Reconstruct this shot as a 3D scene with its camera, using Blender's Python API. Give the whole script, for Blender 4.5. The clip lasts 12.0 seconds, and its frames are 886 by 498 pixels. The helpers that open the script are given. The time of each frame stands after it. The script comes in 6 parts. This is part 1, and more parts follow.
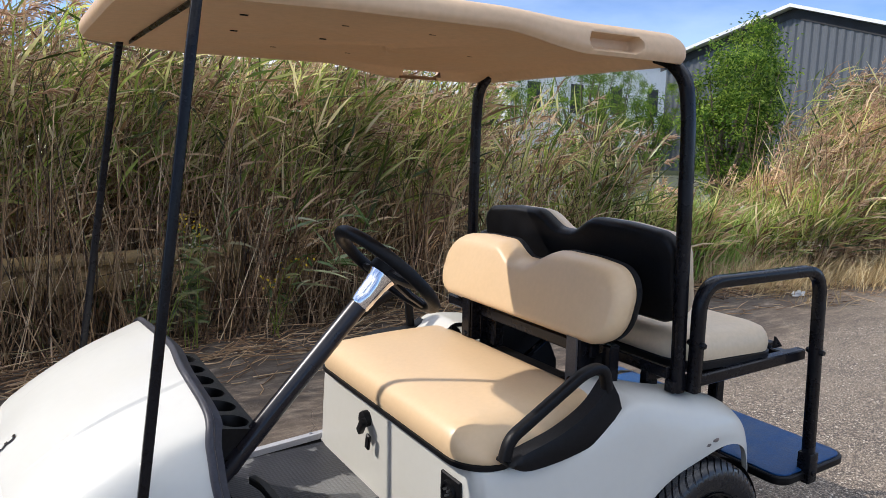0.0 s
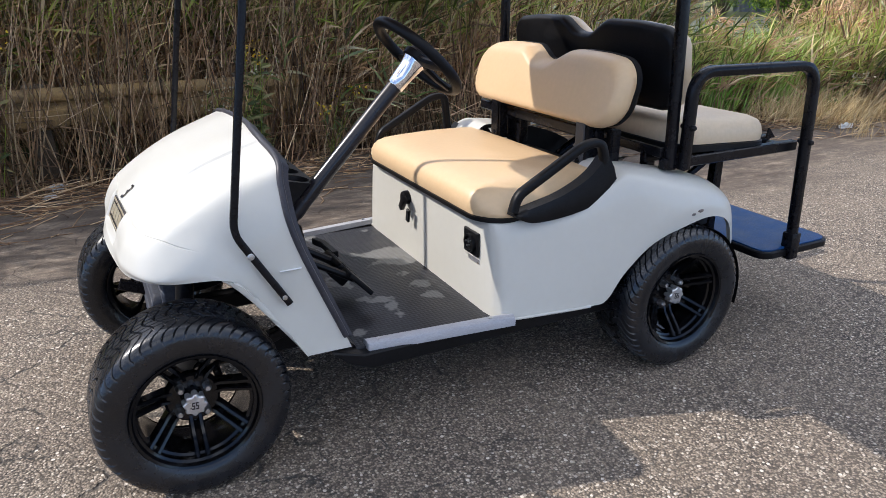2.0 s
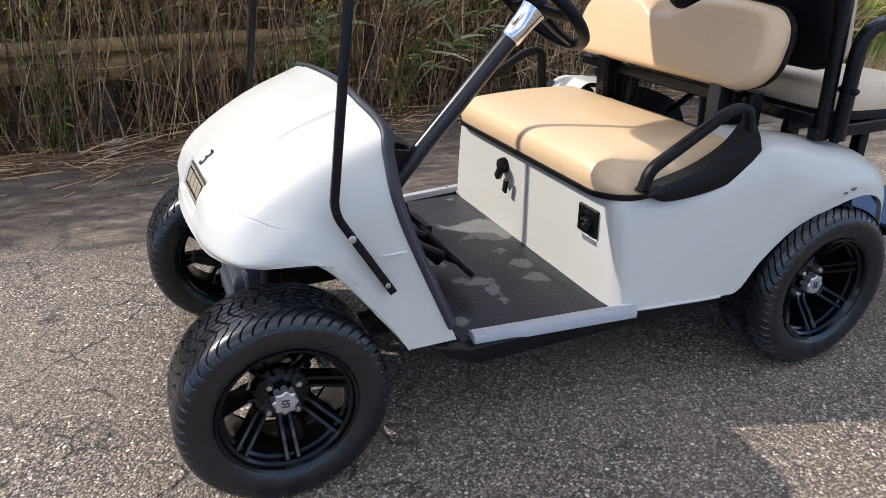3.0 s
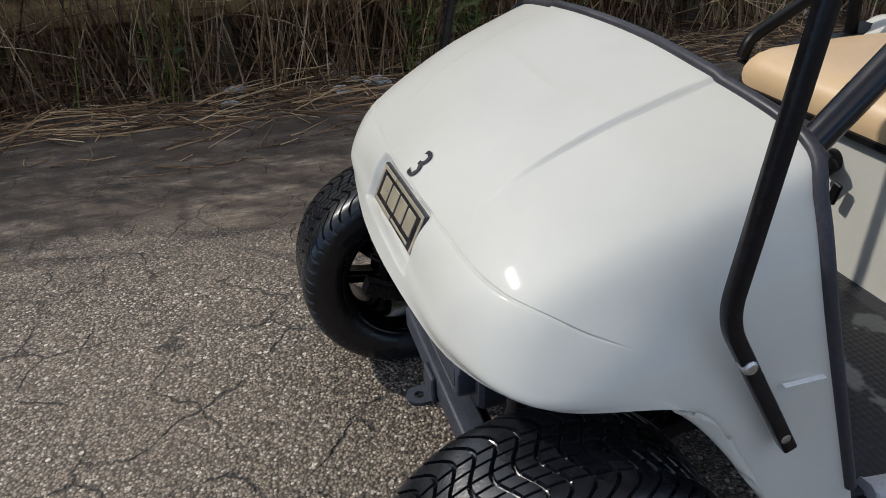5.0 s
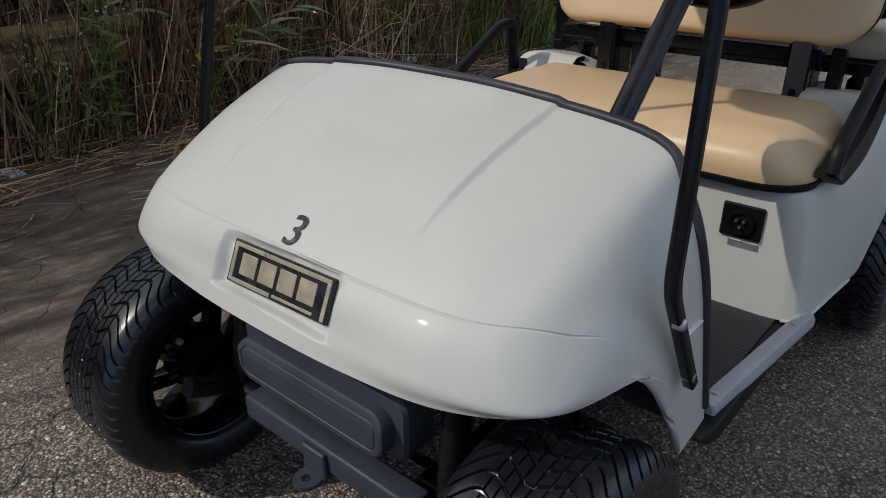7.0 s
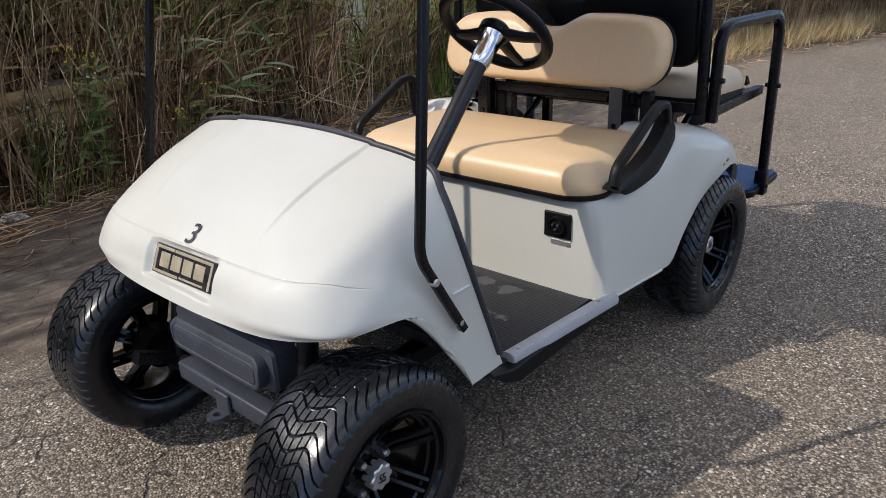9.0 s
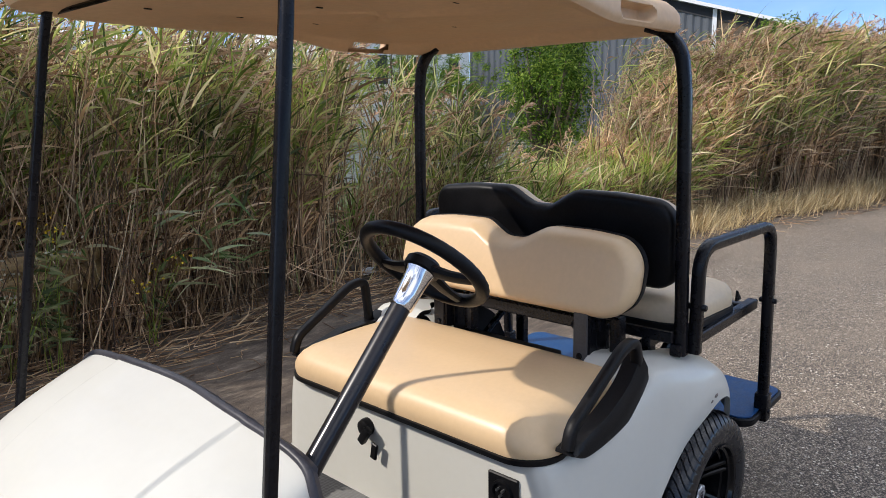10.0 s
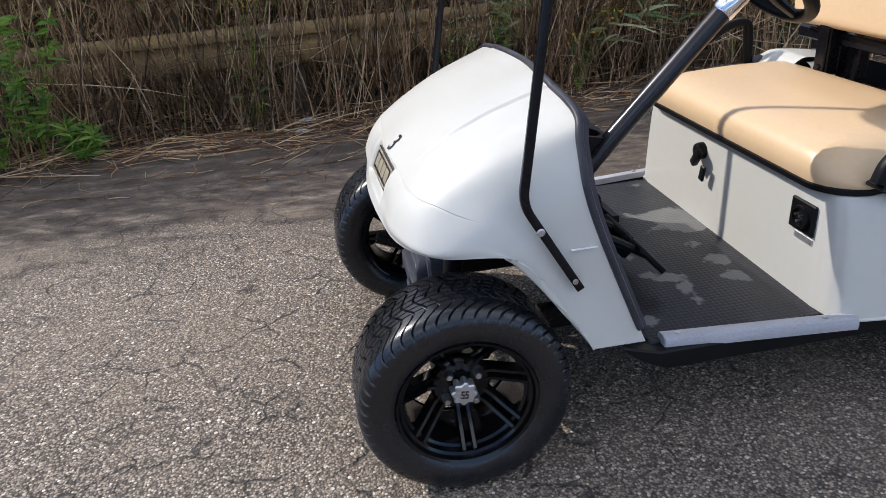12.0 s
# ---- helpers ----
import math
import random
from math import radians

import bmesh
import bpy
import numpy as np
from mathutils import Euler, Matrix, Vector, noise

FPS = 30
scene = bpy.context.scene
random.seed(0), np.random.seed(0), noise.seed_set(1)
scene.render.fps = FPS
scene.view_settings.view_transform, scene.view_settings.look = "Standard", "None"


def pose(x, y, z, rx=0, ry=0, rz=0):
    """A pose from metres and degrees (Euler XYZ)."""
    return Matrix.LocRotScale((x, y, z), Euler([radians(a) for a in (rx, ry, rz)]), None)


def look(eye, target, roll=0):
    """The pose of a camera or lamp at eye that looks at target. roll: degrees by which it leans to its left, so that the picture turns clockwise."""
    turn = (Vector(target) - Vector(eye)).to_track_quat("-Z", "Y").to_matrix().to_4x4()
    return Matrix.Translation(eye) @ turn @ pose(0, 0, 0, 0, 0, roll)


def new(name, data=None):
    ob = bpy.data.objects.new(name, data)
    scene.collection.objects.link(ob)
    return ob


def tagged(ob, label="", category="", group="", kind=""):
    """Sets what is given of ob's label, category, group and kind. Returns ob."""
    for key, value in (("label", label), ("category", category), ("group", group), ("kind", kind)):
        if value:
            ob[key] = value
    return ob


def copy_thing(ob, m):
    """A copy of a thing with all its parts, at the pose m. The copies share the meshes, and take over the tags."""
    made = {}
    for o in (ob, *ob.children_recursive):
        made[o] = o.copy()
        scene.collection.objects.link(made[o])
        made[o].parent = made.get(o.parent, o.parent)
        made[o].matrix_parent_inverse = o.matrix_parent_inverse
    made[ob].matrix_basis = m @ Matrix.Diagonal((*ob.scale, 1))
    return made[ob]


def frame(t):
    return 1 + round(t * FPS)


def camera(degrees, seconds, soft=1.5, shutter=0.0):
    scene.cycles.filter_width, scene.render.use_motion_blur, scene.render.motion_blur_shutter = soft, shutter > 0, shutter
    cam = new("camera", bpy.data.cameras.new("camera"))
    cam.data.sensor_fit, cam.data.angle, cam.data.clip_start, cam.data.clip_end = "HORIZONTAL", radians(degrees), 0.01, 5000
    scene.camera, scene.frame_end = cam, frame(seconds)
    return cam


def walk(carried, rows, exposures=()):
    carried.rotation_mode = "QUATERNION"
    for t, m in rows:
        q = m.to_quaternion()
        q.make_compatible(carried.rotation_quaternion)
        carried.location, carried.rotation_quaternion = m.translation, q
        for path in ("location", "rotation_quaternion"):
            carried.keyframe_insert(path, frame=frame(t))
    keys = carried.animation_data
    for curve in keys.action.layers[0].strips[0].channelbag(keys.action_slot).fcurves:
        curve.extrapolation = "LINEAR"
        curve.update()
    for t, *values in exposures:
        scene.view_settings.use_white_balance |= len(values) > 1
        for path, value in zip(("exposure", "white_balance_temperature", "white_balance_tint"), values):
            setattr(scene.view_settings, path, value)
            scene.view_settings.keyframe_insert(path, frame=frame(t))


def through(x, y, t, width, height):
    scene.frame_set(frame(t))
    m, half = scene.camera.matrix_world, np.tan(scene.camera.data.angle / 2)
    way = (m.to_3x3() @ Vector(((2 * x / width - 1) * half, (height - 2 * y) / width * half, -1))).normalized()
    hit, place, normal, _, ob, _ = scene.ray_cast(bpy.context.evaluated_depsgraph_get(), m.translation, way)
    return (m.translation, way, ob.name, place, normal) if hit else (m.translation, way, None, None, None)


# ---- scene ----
cam = camera(64.5, 12.0, soft=0.5)
PATH = [
    (0, (-0.021, -1.842, 1.448), (1.029, -0.17, 1.127), 1.0),
    (0.5, (-0.145, -1.921, 1.403), (0.916, -0.287, 0.953), 0.9),
    (1, (-0.2, -2.039, 1.359), (0.684, -0.348, 0.758), -0.6),
    (1.5, (-0.177, -2.204, 1.325), (0.596, -0.5, 0.618), -1.3),
    (2, (-0.148, -2.268, 1.322), (0.709, -0.609, 0.606), -0.1),
    (2.2, (-0.152, -2.233, 1.301), (0.723, -0.584, 0.584), 0.1),
    (2.5, (-0.153, -2.15, 1.307), (0.699, -0.508, 0.546), 0.1),
    (3, (-0.205, -1.936, 1.287), (0.525, -0.271, 0.453), -0.2),
    (3.5, (-0.229, -1.758, 1.265), (0.306, -0.053, 0.367), 0.1),
    (3.7, (-0.219, -1.68, 1.26), (0.172, 0.062, 0.358), -0.9),
    (5.3, (-0.319, -0.888, 1.168), (0.207, 0.747, 0.144), -3.0),
    (5.5, (-0.322, -0.781, 1.182), (0.301, 0.813, 0.147), -3.1),
    (6, (-0.375, -0.602, 1.207), (0.676, 0.732, 0.151), -2.8),
    (6.5, (-0.509, -0.616, 1.222), (0.842, 0.495, 0.252), -1.1),
    (7, (-0.654, -0.835, 1.171), (0.715, 0.334, 0.3), -0.1),
    (7.2, (-0.708, -0.906, 1.176), (0.621, 0.281, 0.268), -0.8),
    (8.8, (-0.884, -1.406, 1.264), (0.463, -0.203, 0.404), -2.6),
    (9, (-0.814, -1.449, 1.298), (0.573, -0.234, 0.524), -2.4),
    (9.5, (-0.587, -1.414, 1.393), (0.862, -0.167, 0.804), -1.9),
    (10, (-0.351, -1.372, 1.465), (1.097, -0.051, 1.067), -1.2),
    (10.5, (-0.136, -1.464, 1.484), (1.133, 0.039, 1.127), -1.7),
    (10.7, (-0.088, -1.516, 1.462), (1.065, 0.068, 1.06), -2.2),
    (11, (-0.09, -1.589, 1.381), (0.866, 0.087, 0.853), -2.2),
    (11.5, (-0.211, -1.765, 1.341), (0.388, -0.002, 0.611), -2.0),
    (12, (-0.226, -1.846, 1.296), (0.045, -0.071, 0.414), -4.4),
]
walk(cam, [(t, look(eye, target, roll)) for t, eye, target, roll in PATH],
     exposures=[(0, 0.83, 6050, 11.5), (2.2, 0.99, 6030, 12), (3.7, 0.96, 6000, 12), (5.3, -0.01, 6050, 7.5), (6.5, -0.26, 6050, 7), (7.2, -0.13, 6050, 7.5), (8.8, 0.48, 6150, 11), (9.5, 0.58, 6200, 10.5), (10.5, 0.79, 6150, 12), (11.3, 0.67, 6000, 12), (12, 0.77, 5900, 12)])

# ---- world, sun ----
TO_SUN = Vector((-0.613, 0.452, 0.645)).normalized()
world = bpy.data.worlds.new("sky")
scene.world = world
world.use_nodes = True
wt = world.node_tree
sky = wt.nodes.new("ShaderNodeTexSky")
sky.sky_type = "NISHITA"
sky.sun_disc = False
sky.sun_elevation = math.asin(TO_SUN.z)
sky.sun_rotation = math.atan2(TO_SUN.x, TO_SUN.y)
sky.air_density, sky.dust_density, sky.ozone_density, sky.altitude = 0.75, 0.0, 4.0, 3000
# white clouds added overhead, out of view, as fill light; thin wisps lower down
wc = wt.nodes.new("ShaderNodeTexCoord")
wm = wt.nodes.new("ShaderNodeMapping")
wm.inputs["Scale"].default_value, wm.inputs["Location"].default_value = (1.0, 1.0, 3.2), (5.3, 2.1, 0.4)
wt.links.new(wc.outputs["Generated"], wm.inputs[0])
wn = wt.nodes.new("ShaderNodeTexNoise")
wn.inputs["Scale"].default_value, wn.inputs["Detail"].default_value, wn.inputs["Roughness"].default_value = 2.6, 7, 0.55
wt.links.new(wm.outputs[0], wn.inputs[0])
wr = wt.nodes.new("ShaderNodeMapRange")
wr.inputs[1].default_value, wr.inputs[2].default_value, wr.inputs[4].default_value = 0.36, 0.62, 0.9
wt.links.new(wn.outputs[0], wr.inputs[0])
wx = wt.nodes.new("ShaderNodeMix")
wx.data_type = "RGBA"
wx.inputs[7].default_value = (12.5, 12.7, 13.0, 1)
ws = wt.nodes.new("ShaderNodeSeparateXYZ")
wt.links.new(wc.outputs["Generated"], ws.inputs[0])
we = wt.nodes.new("ShaderNodeMapRange")
we.inputs[1].default_value, we.inputs[2].default_value, we.inputs[3].default_value = 0.30, 0.55, 0.13
wt.links.new(ws.outputs[2], we.inputs[0])
wk = wt.nodes.new("ShaderNodeMath")
wk.operation = "MULTIPLY"
wt.links.new(wr.outputs[0], wk.inputs[0])
wt.links.new(we.outputs[0], wk.inputs[1])
wt.links.new(wk.outputs[0], wx.inputs[0])
wt.links.new(sky.outputs[0], wx.inputs[6])
wt.links.new(wx.outputs[2], wt.nodes["Background"].inputs[0])
wt.nodes["Background"].inputs[1].default_value = 0.107

sun = new("sun", bpy.data.lights.new("sun", "SUN"))
sun.data.energy, sun.data.angle, sun.data.color = 2.65, radians(0.55), (1.0, 0.90, 0.77)
sun.matrix_world = look((0, 0, 0), -TO_SUN)


# ---- materials ----
def mat(name, color=(0.5, 0.5, 0.5), rough=0.5, metal=0.0, vary=0.12, scale=6.0, bump=0.0, bump_scale=200.0,
        coat=0.0, spec=0.5, tint=None, stretch=None, rough_vary=0.1, coat_rough=0.08):
    """A principled material with colour variation at two scales, uneven gloss and fine relief."""
    m = bpy.data.materials.new(name)
    m.use_nodes = True
    nt = m.node_tree
    N, L = nt.nodes, nt.links
    b = N["Principled BSDF"]
    b.inputs["Metallic"].default_value = metal
    b.inputs["Coat Weight"].default_value = coat
    b.inputs["Coat Roughness"].default_value = coat_rough
    b.inputs["Specular IOR Level"].default_value = spec
    tc = N.new("ShaderNodeTexCoord")
    src = tc.outputs["Object"]
    if stretch:
        mp = N.new("ShaderNodeMapping")
        mp.inputs["Scale"].default_value = stretch
        L.new(src, mp.inputs[0])
        src = mp.outputs[0]
    n1 = N.new("ShaderNodeTexNoise")
    n1.inputs["Scale"].default_value, n1.inputs["Detail"].default_value, n1.inputs["Roughness"].default_value = scale, 5, 0.6
    n2 = N.new("ShaderNodeTexNoise")
    n2.inputs["Scale"].default_value, n2.inputs["Detail"].default_value = scale * 13, 3
    L.new(src, n1.inputs[0])
    L.new(src, n2.inputs[0])
    add = N.new("ShaderNodeMath")
    add.operation = "ADD"
    L.new(n1.outputs[0], add.inputs[0])
    L.new(n2.outputs[0], add.inputs[1])
    ramp = N.new("ShaderNodeMapRange")
    ramp.inputs[1].default_value, ramp.inputs[2].default_value = 0.7, 1.3
    L.new(add.outputs[0], ramp.inputs[0])
    mix = N.new("ShaderNodeMix")
    mix.data_type = "RGBA"
    dark = tint or tuple(c * (1 - vary * 1.6) for c in color)
    light = tuple(min(1, c * (1 + vary)) for c in color)
    mix.inputs[6].default_value, mix.inputs[7].default_value = (*dark, 1), (*light, 1)
    L.new(ramp.outputs[0], mix.inputs[0])
    L.new(mix.outputs[2], b.inputs["Base Color"])
    rr = N.new("ShaderNodeMapRange")
    rr.inputs[3].default_value, rr.inputs[4].default_value = max(0.03, rough - rough_vary), min(1, rough + rough_vary)
    rr.inputs[1].default_value, rr.inputs[2].default_value = 0.3, 0.7
    L.new(n1.outputs[0], rr.inputs[0])
    L.new(rr.outputs[0], b.inputs["Roughness"])
    if bump:
        n3 = N.new("ShaderNodeTexNoise")
        n3.inputs["Scale"].default_value, n3.inputs["Detail"].default_value = bump_scale, 4
        L.new(src, n3.inputs[0])
        bp = N.new("ShaderNodeBump")
        bp.inputs["Strength"].default_value, bp.inputs["Distance"].default_value = bump, 0.002
        L.new(n3.outputs[0], bp.inputs["Height"])
        L.new(bp.outputs[0], b.inputs["Normal"])
    return m


M_PAINT = mat("cream_paint", (0.55, 0.537, 0.484), 0.48, vary=0.012, scale=3, coat=0.4, rough_vary=0.05, spec=0.25, coat_rough=0.05)
M_VINYL = mat("tan_vinyl", (0.64, 0.455, 0.262), 0.39, vary=0.025, scale=5, bump=0.06, bump_scale=420, rough_vary=0.03)
M_BEIGE = mat("beige_vinyl", (0.60, 0.475, 0.32), 0.45, vary=0.05, scale=5, bump=0.12, bump_scale=420)
M_ROOF = mat("beige_plastic", (0.61, 0.415, 0.245), 0.5, vary=0.06, scale=4, bump=0.1, bump_scale=300)
M_BLACK = mat("black_powder_coat", (0.007, 0.007, 0.009), 0.26, vary=0.3, scale=9, rough_vary=0.08, spec=0.2)
M_BPLAST = mat("black_plastic", (0.006, 0.006, 0.007), 0.42, vary=0.3, scale=9, bump=0.15, bump_scale=500, spec=0.18)
M_RUBBER = mat("tyre_rubber", (0.008, 0.009, 0.012), 0.27, vary=0.35, scale=14, bump=0.14, bump_scale=220, rough_vary=0.1, spec=0.6)
M_RIM = mat("gloss_black", (0.004, 0.004, 0.005), 0.12, vary=0.2, scale=8, spec=0.35)
M_COLUMN = mat("gloss_black_enamel", (0.010, 0.009, 0.013), 0.28, vary=0.2, scale=9, spec=0.45)
M_CHROME = mat("chrome", (0.82, 0.82, 0.84), 0.12, metal=1.0, vary=0.06, scale=20, rough_vary=0.08)
M_STEEL = mat("brushed_steel", (0.55, 0.55, 0.56), 0.38, metal=1.0, vary=0.2, scale=30)
M_SILL = mat("scuffed_grey_plastic", (0.38, 0.38, 0.40), 0.42, vary=0.12, scale=9, bump=0.06, bump_scale=120, stretch=(1, 4, 4))
M_FASCIA = mat("slate_grey_plastic", (0.045, 0.05, 0.065), 0.5, vary=0.2, scale=10, bump=0.2, bump_scale=380, spec=0.3)
M_BLUE = mat("blue_rubber", (0.008, 0.052, 0.16), 0.5, vary=0.2, scale=12, bump=0.5, bump_scale=240, spec=0.3)
M_TRIM = mat("charcoal_trim", (0.038, 0.037, 0.045), 0.42, vary=0.2, scale=12, spec=0.3)
# black bracket metal with sunlight put into its colour
M_BRACKET = mat("sunlit_bracket_grey", (0.06, 0.059, 0.06), 0.5, vary=0.2, scale=14)
M_BADGE = mat("badge_black", (0.018, 0.016, 0.02), 0.3, vary=0.2, scale=30)
M_GOLD = mat("badge_champagne", (0.52, 0.45, 0.32), 0.35, metal=0.5, vary=0.1, scale=40)
M_RUST = mat("chipped_primer", (0.17, 0.14, 0.125), 0.8, vary=0.4, scale=60, bump=0.4)
M_CHALK = mat("scratched_paint", (0.8, 0.8, 0.79), 0.5, vary=0.1, scale=80)
M_SILVER = mat("satin_silver", (0.62, 0.62, 0.63), 0.35, metal=0.8, vary=0.1, scale=40)


def floor_mat_material():
    """Black ribbed rubber with small raised dots and pale dusty wear."""
    m = mat("rubber_mat", (0.028, 0.029, 0.035), 0.45, vary=0.25, scale=7, spec=0.3)
    N, L = m.node_tree.nodes, m.node_tree.links
    b = N["Principled BSDF"]
    tc = N.new("ShaderNodeTexCoord")
    dots = N.new("ShaderNodeTexVoronoi")
    dots.inputs["Scale"].default_value, dots.inputs["Randomness"].default_value = 75, 0.0
    L.new(tc.outputs["Object"], dots.inputs["Vector"])
    bp = N.new("ShaderNodeBump")
    bp.invert = True
    bp.inputs["Strength"].default_value, bp.inputs["Distance"].default_value = 0.6, 0.004
    L.new(dots.outputs["Distance"], bp.inputs["Height"])
    L.new(bp.outputs[0], b.inputs["Normal"])
    dust = N.new("ShaderNodeTexNoise")
    dust.inputs["Scale"].default_value, dust.inputs["Detail"].default_value = 5.5, 4
    L.new(tc.outputs["Object"], dust.inputs[0])
    edge = N.new("ShaderNodeMapRange")
    edge.inputs[1].default_value, edge.inputs[2].default_value, edge.inputs[4].default_value = 0.565, 0.59, 0.8
    L.new(dust.outputs[0], edge.inputs[0])
    mix = N.new("ShaderNodeMix")
    mix.data_type = "RGBA"
    mix.inputs[7].default_value = (0.19, 0.19, 0.185, 1)
    L.new(edge.outputs[0], mix.inputs[0])
    L.new(b.inputs["Base Color"].links[0].from_socket, mix.inputs[6])
    L.new(mix.outputs[2], b.inputs["Base Color"])
    return m


M_MAT = floor_mat_material()


def ground_material():
    """Worn chip-seal: many small tan, grey and white stones in dark binder, fine cracks, and brown silt beside the reeds."""
    m = bpy.data.materials.new("chip_seal")
    m.use_nodes = True
    N, L = m.node_tree.nodes, m.node_tree.links
    b = N["Principled BSDF"]
    b.inputs["Roughness"].default_value = 0.85
    tc = N.new("ShaderNodeTexCoord")
    P = tc.outputs["Object"]

    def noise_tex(scale, detail=4, rough=0.55, stretch=None):
        n = N.new("ShaderNodeTexNoise")
        n.inputs["Scale"].default_value, n.inputs["Detail"].default_value, n.inputs["Roughness"].default_value = scale, detail, rough
        src = P
        if stretch:
            mp = N.new("ShaderNodeMapping")
            mp.inputs["Scale"].default_value = stretch
            L.new(P, mp.inputs[0])
            src = mp.outputs[0]
        L.new(src, n.inputs[0])
        return n.outputs[0]

    def ramp(src, stops):
        r = N.new("ShaderNodeValToRGB")
        while len(r.color_ramp.elements) < len(stops):
            r.color_ramp.elements.new(0.5)
        for e, (p, c) in zip(r.color_ramp.elements, stops):
            e.position, e.color = p, (*c, 1)
        L.new(src, r.inputs[0])
        return r.outputs[0]

    def fade(src, lo, hi, to=1.0, start=0.0):
        r = N.new("ShaderNodeMapRange")
        for i, v in enumerate((lo, hi, start, to)):
            r.inputs[i + 1].default_value = v
        L.new(src, r.inputs[0])
        return r.outputs[0]

    def mixc(f, a, c):
        x = N.new("ShaderNodeMix")
        x.data_type = "RGBA"
        L.new(f, x.inputs[0])
        for i, v in ((6, a), (7, c)):
            if isinstance(v, tuple):
                x.inputs[i].default_value = (*v, 1)
            else:
                L.new(v, x.inputs[i])
        return x.outputs[2]

    def maths(op, a, c):
        x = N.new("ShaderNodeMath")
        x.operation = op
        for i, v in ((0, a), (1, c)):
            if isinstance(v, (int, float)):
                x.inputs[i].default_value = v
            else:
                L.new(v, x.inputs[i])
        return x.outputs[0]

    stones = N.new("ShaderNodeTexVoronoi")
    stones.inputs["Scale"].default_value = 140
    L.new(P, stones.inputs["Vector"])
    tone = N.new("ShaderNodeSeparateColor")
    L.new(stones.outputs["Color"], tone.inputs[0])
    stone = ramp(tone.outputs[0], [(0.0, (0.028, 0.022, 0.018)), (0.15, (0.118, 0.093, 0.070)), (0.5, (0.252, 0.202, 0.152)), (0.9, (0.370, 0.304, 0.233)), (1.0, (0.69, 0.61, 0.50))])
    gap = fade(stones.outputs["Distance"], 0.40, 0.70, 0.9)
    col = mixc(gap, stone, (0.04, 0.033, 0.027))
    big_stones = N.new("ShaderNodeTexVoronoi")
    big_stones.inputs["Scale"].default_value = 70
    L.new(P, big_stones.inputs["Vector"])
    pick = N.new("ShaderNodeSeparateColor")
    L.new(big_stones.outputs["Color"], pick.inputs[0])
    col = mixc(maths("MULTIPLY", fade(pick.outputs[1], 0.84, 0.86), fade(big_stones.outputs["Distance"], 0.35, 0.45, 0.0, 1.0)), col, ramp(pick.outputs[0], [(0.0, (0.07, 0.055, 0.045)), (0.45, (0.30, 0.24, 0.18)), (1.0, (0.72, 0.66, 0.57))]))
    big = noise_tex(1.3, 5, 0.6)
    col2 = mixc(fade(big, 0.4, 0.7, 0.3), col, (0.28, 0.22, 0.16))
    warp = N.new("ShaderNodeTexNoise")
    warp.inputs["Scale"].default_value, warp.inputs["Detail"].default_value = 7, 6
    L.new(P, warp.inputs[0])
    vadd = N.new("ShaderNodeMix")
    vadd.data_type = "VECTOR"
    vadd.inputs[0].default_value = 0.12
    L.new(P, vadd.inputs[4])
    L.new(warp.outputs["Color"], vadd.inputs[5])
    crack = N.new("ShaderNodeTexVoronoi")
    crack.feature = "DISTANCE_TO_EDGE"
    crack.inputs["Scale"].default_value = 6.0
    L.new(vadd.outputs[1], crack.inputs["Vector"])
    xyz = N.new("ShaderNodeSeparateXYZ")
    L.new(P, xyz.inputs[0])
    cmask = maths("MULTIPLY", fade(crack.outputs["Distance"], 0.007, 0.032, 0.0, 1.0), fade(noise_tex(4.5, 5), 0.47, 0.55))
    cmask = maths("MULTIPLY", cmask, fade(xyz.outputs[0], 0.2, 1.6, 0.25, 1.0))
    col3 = mixc(maths("MULTIPLY", cmask, 0.88), col2, (0.03, 0.027, 0.024))
    # silt washed over the edge of the paving, along the reeds
    along = maths("SUBTRACT", fade(xyz.outputs[0], 8.0, 12.0, 1.5), fade(xyz.outputs[0], 4.0, 7.0, 0.7))
    reach = maths("ADD", maths("ADD", xyz.outputs[1], along), maths("MULTIPLY", maths("SUBTRACT", noise_tex(1.6, 6, 0.7, (0.5, 1.6, 1)), 0.5), 1.5))
    reach = maths("ADD", reach, fade(xyz.outputs[0], -0.6, 0.4, 0.55))
    silt = fade(reach, 0.95, 1.6)
    soil = ramp(noise_tex(5, 8, 0.78, (0.6, 1.7, 1)), [(0.32, (0.030, 0.022, 0.016)), (0.50, (0.078, 0.057, 0.041)), (0.60, (0.155, 0.120, 0.088)), (0.72, (0.42, 0.34, 0.26))])
    soil = mixc(fade(noise_tex(260, 2), 0.58, 0.7, 0.4), soil, (0.26, 0.21, 0.16))
    col4 = mixc(maths("MULTIPLY", silt, fade(noise_tex(9, 4), 0.25, 0.5, 1.0, 0.7)), col3, soil)
    # rough grass behind the reeds
    turf = ramp(noise_tex(0.7, 6, 0.7), [(0.35, (0.035, 0.05, 0.014)), (0.55, (0.085, 0.095, 0.032)), (0.75, (0.17, 0.14, 0.065))])
    col4 = mixc(fade(xyz.outputs[1], 3.7, 4.3), col4, turf)
    L.new(col4, b.inputs["Base Color"])
    h = maths("SUBTRACT", maths("MULTIPLY", maths("SUBTRACT", 1.0, stones.outputs["Distance"]), maths("SUBTRACT", 1.0, maths("MULTIPLY", silt, 0.8))), maths("MULTIPLY", cmask, 1.2))
    bp = N.new("ShaderNodeBump")
    bp.inputs["Strength"].default_value, bp.inputs["Distance"].default_value = 0.8, 0.006
    L.new(h, bp.inputs["Height"])
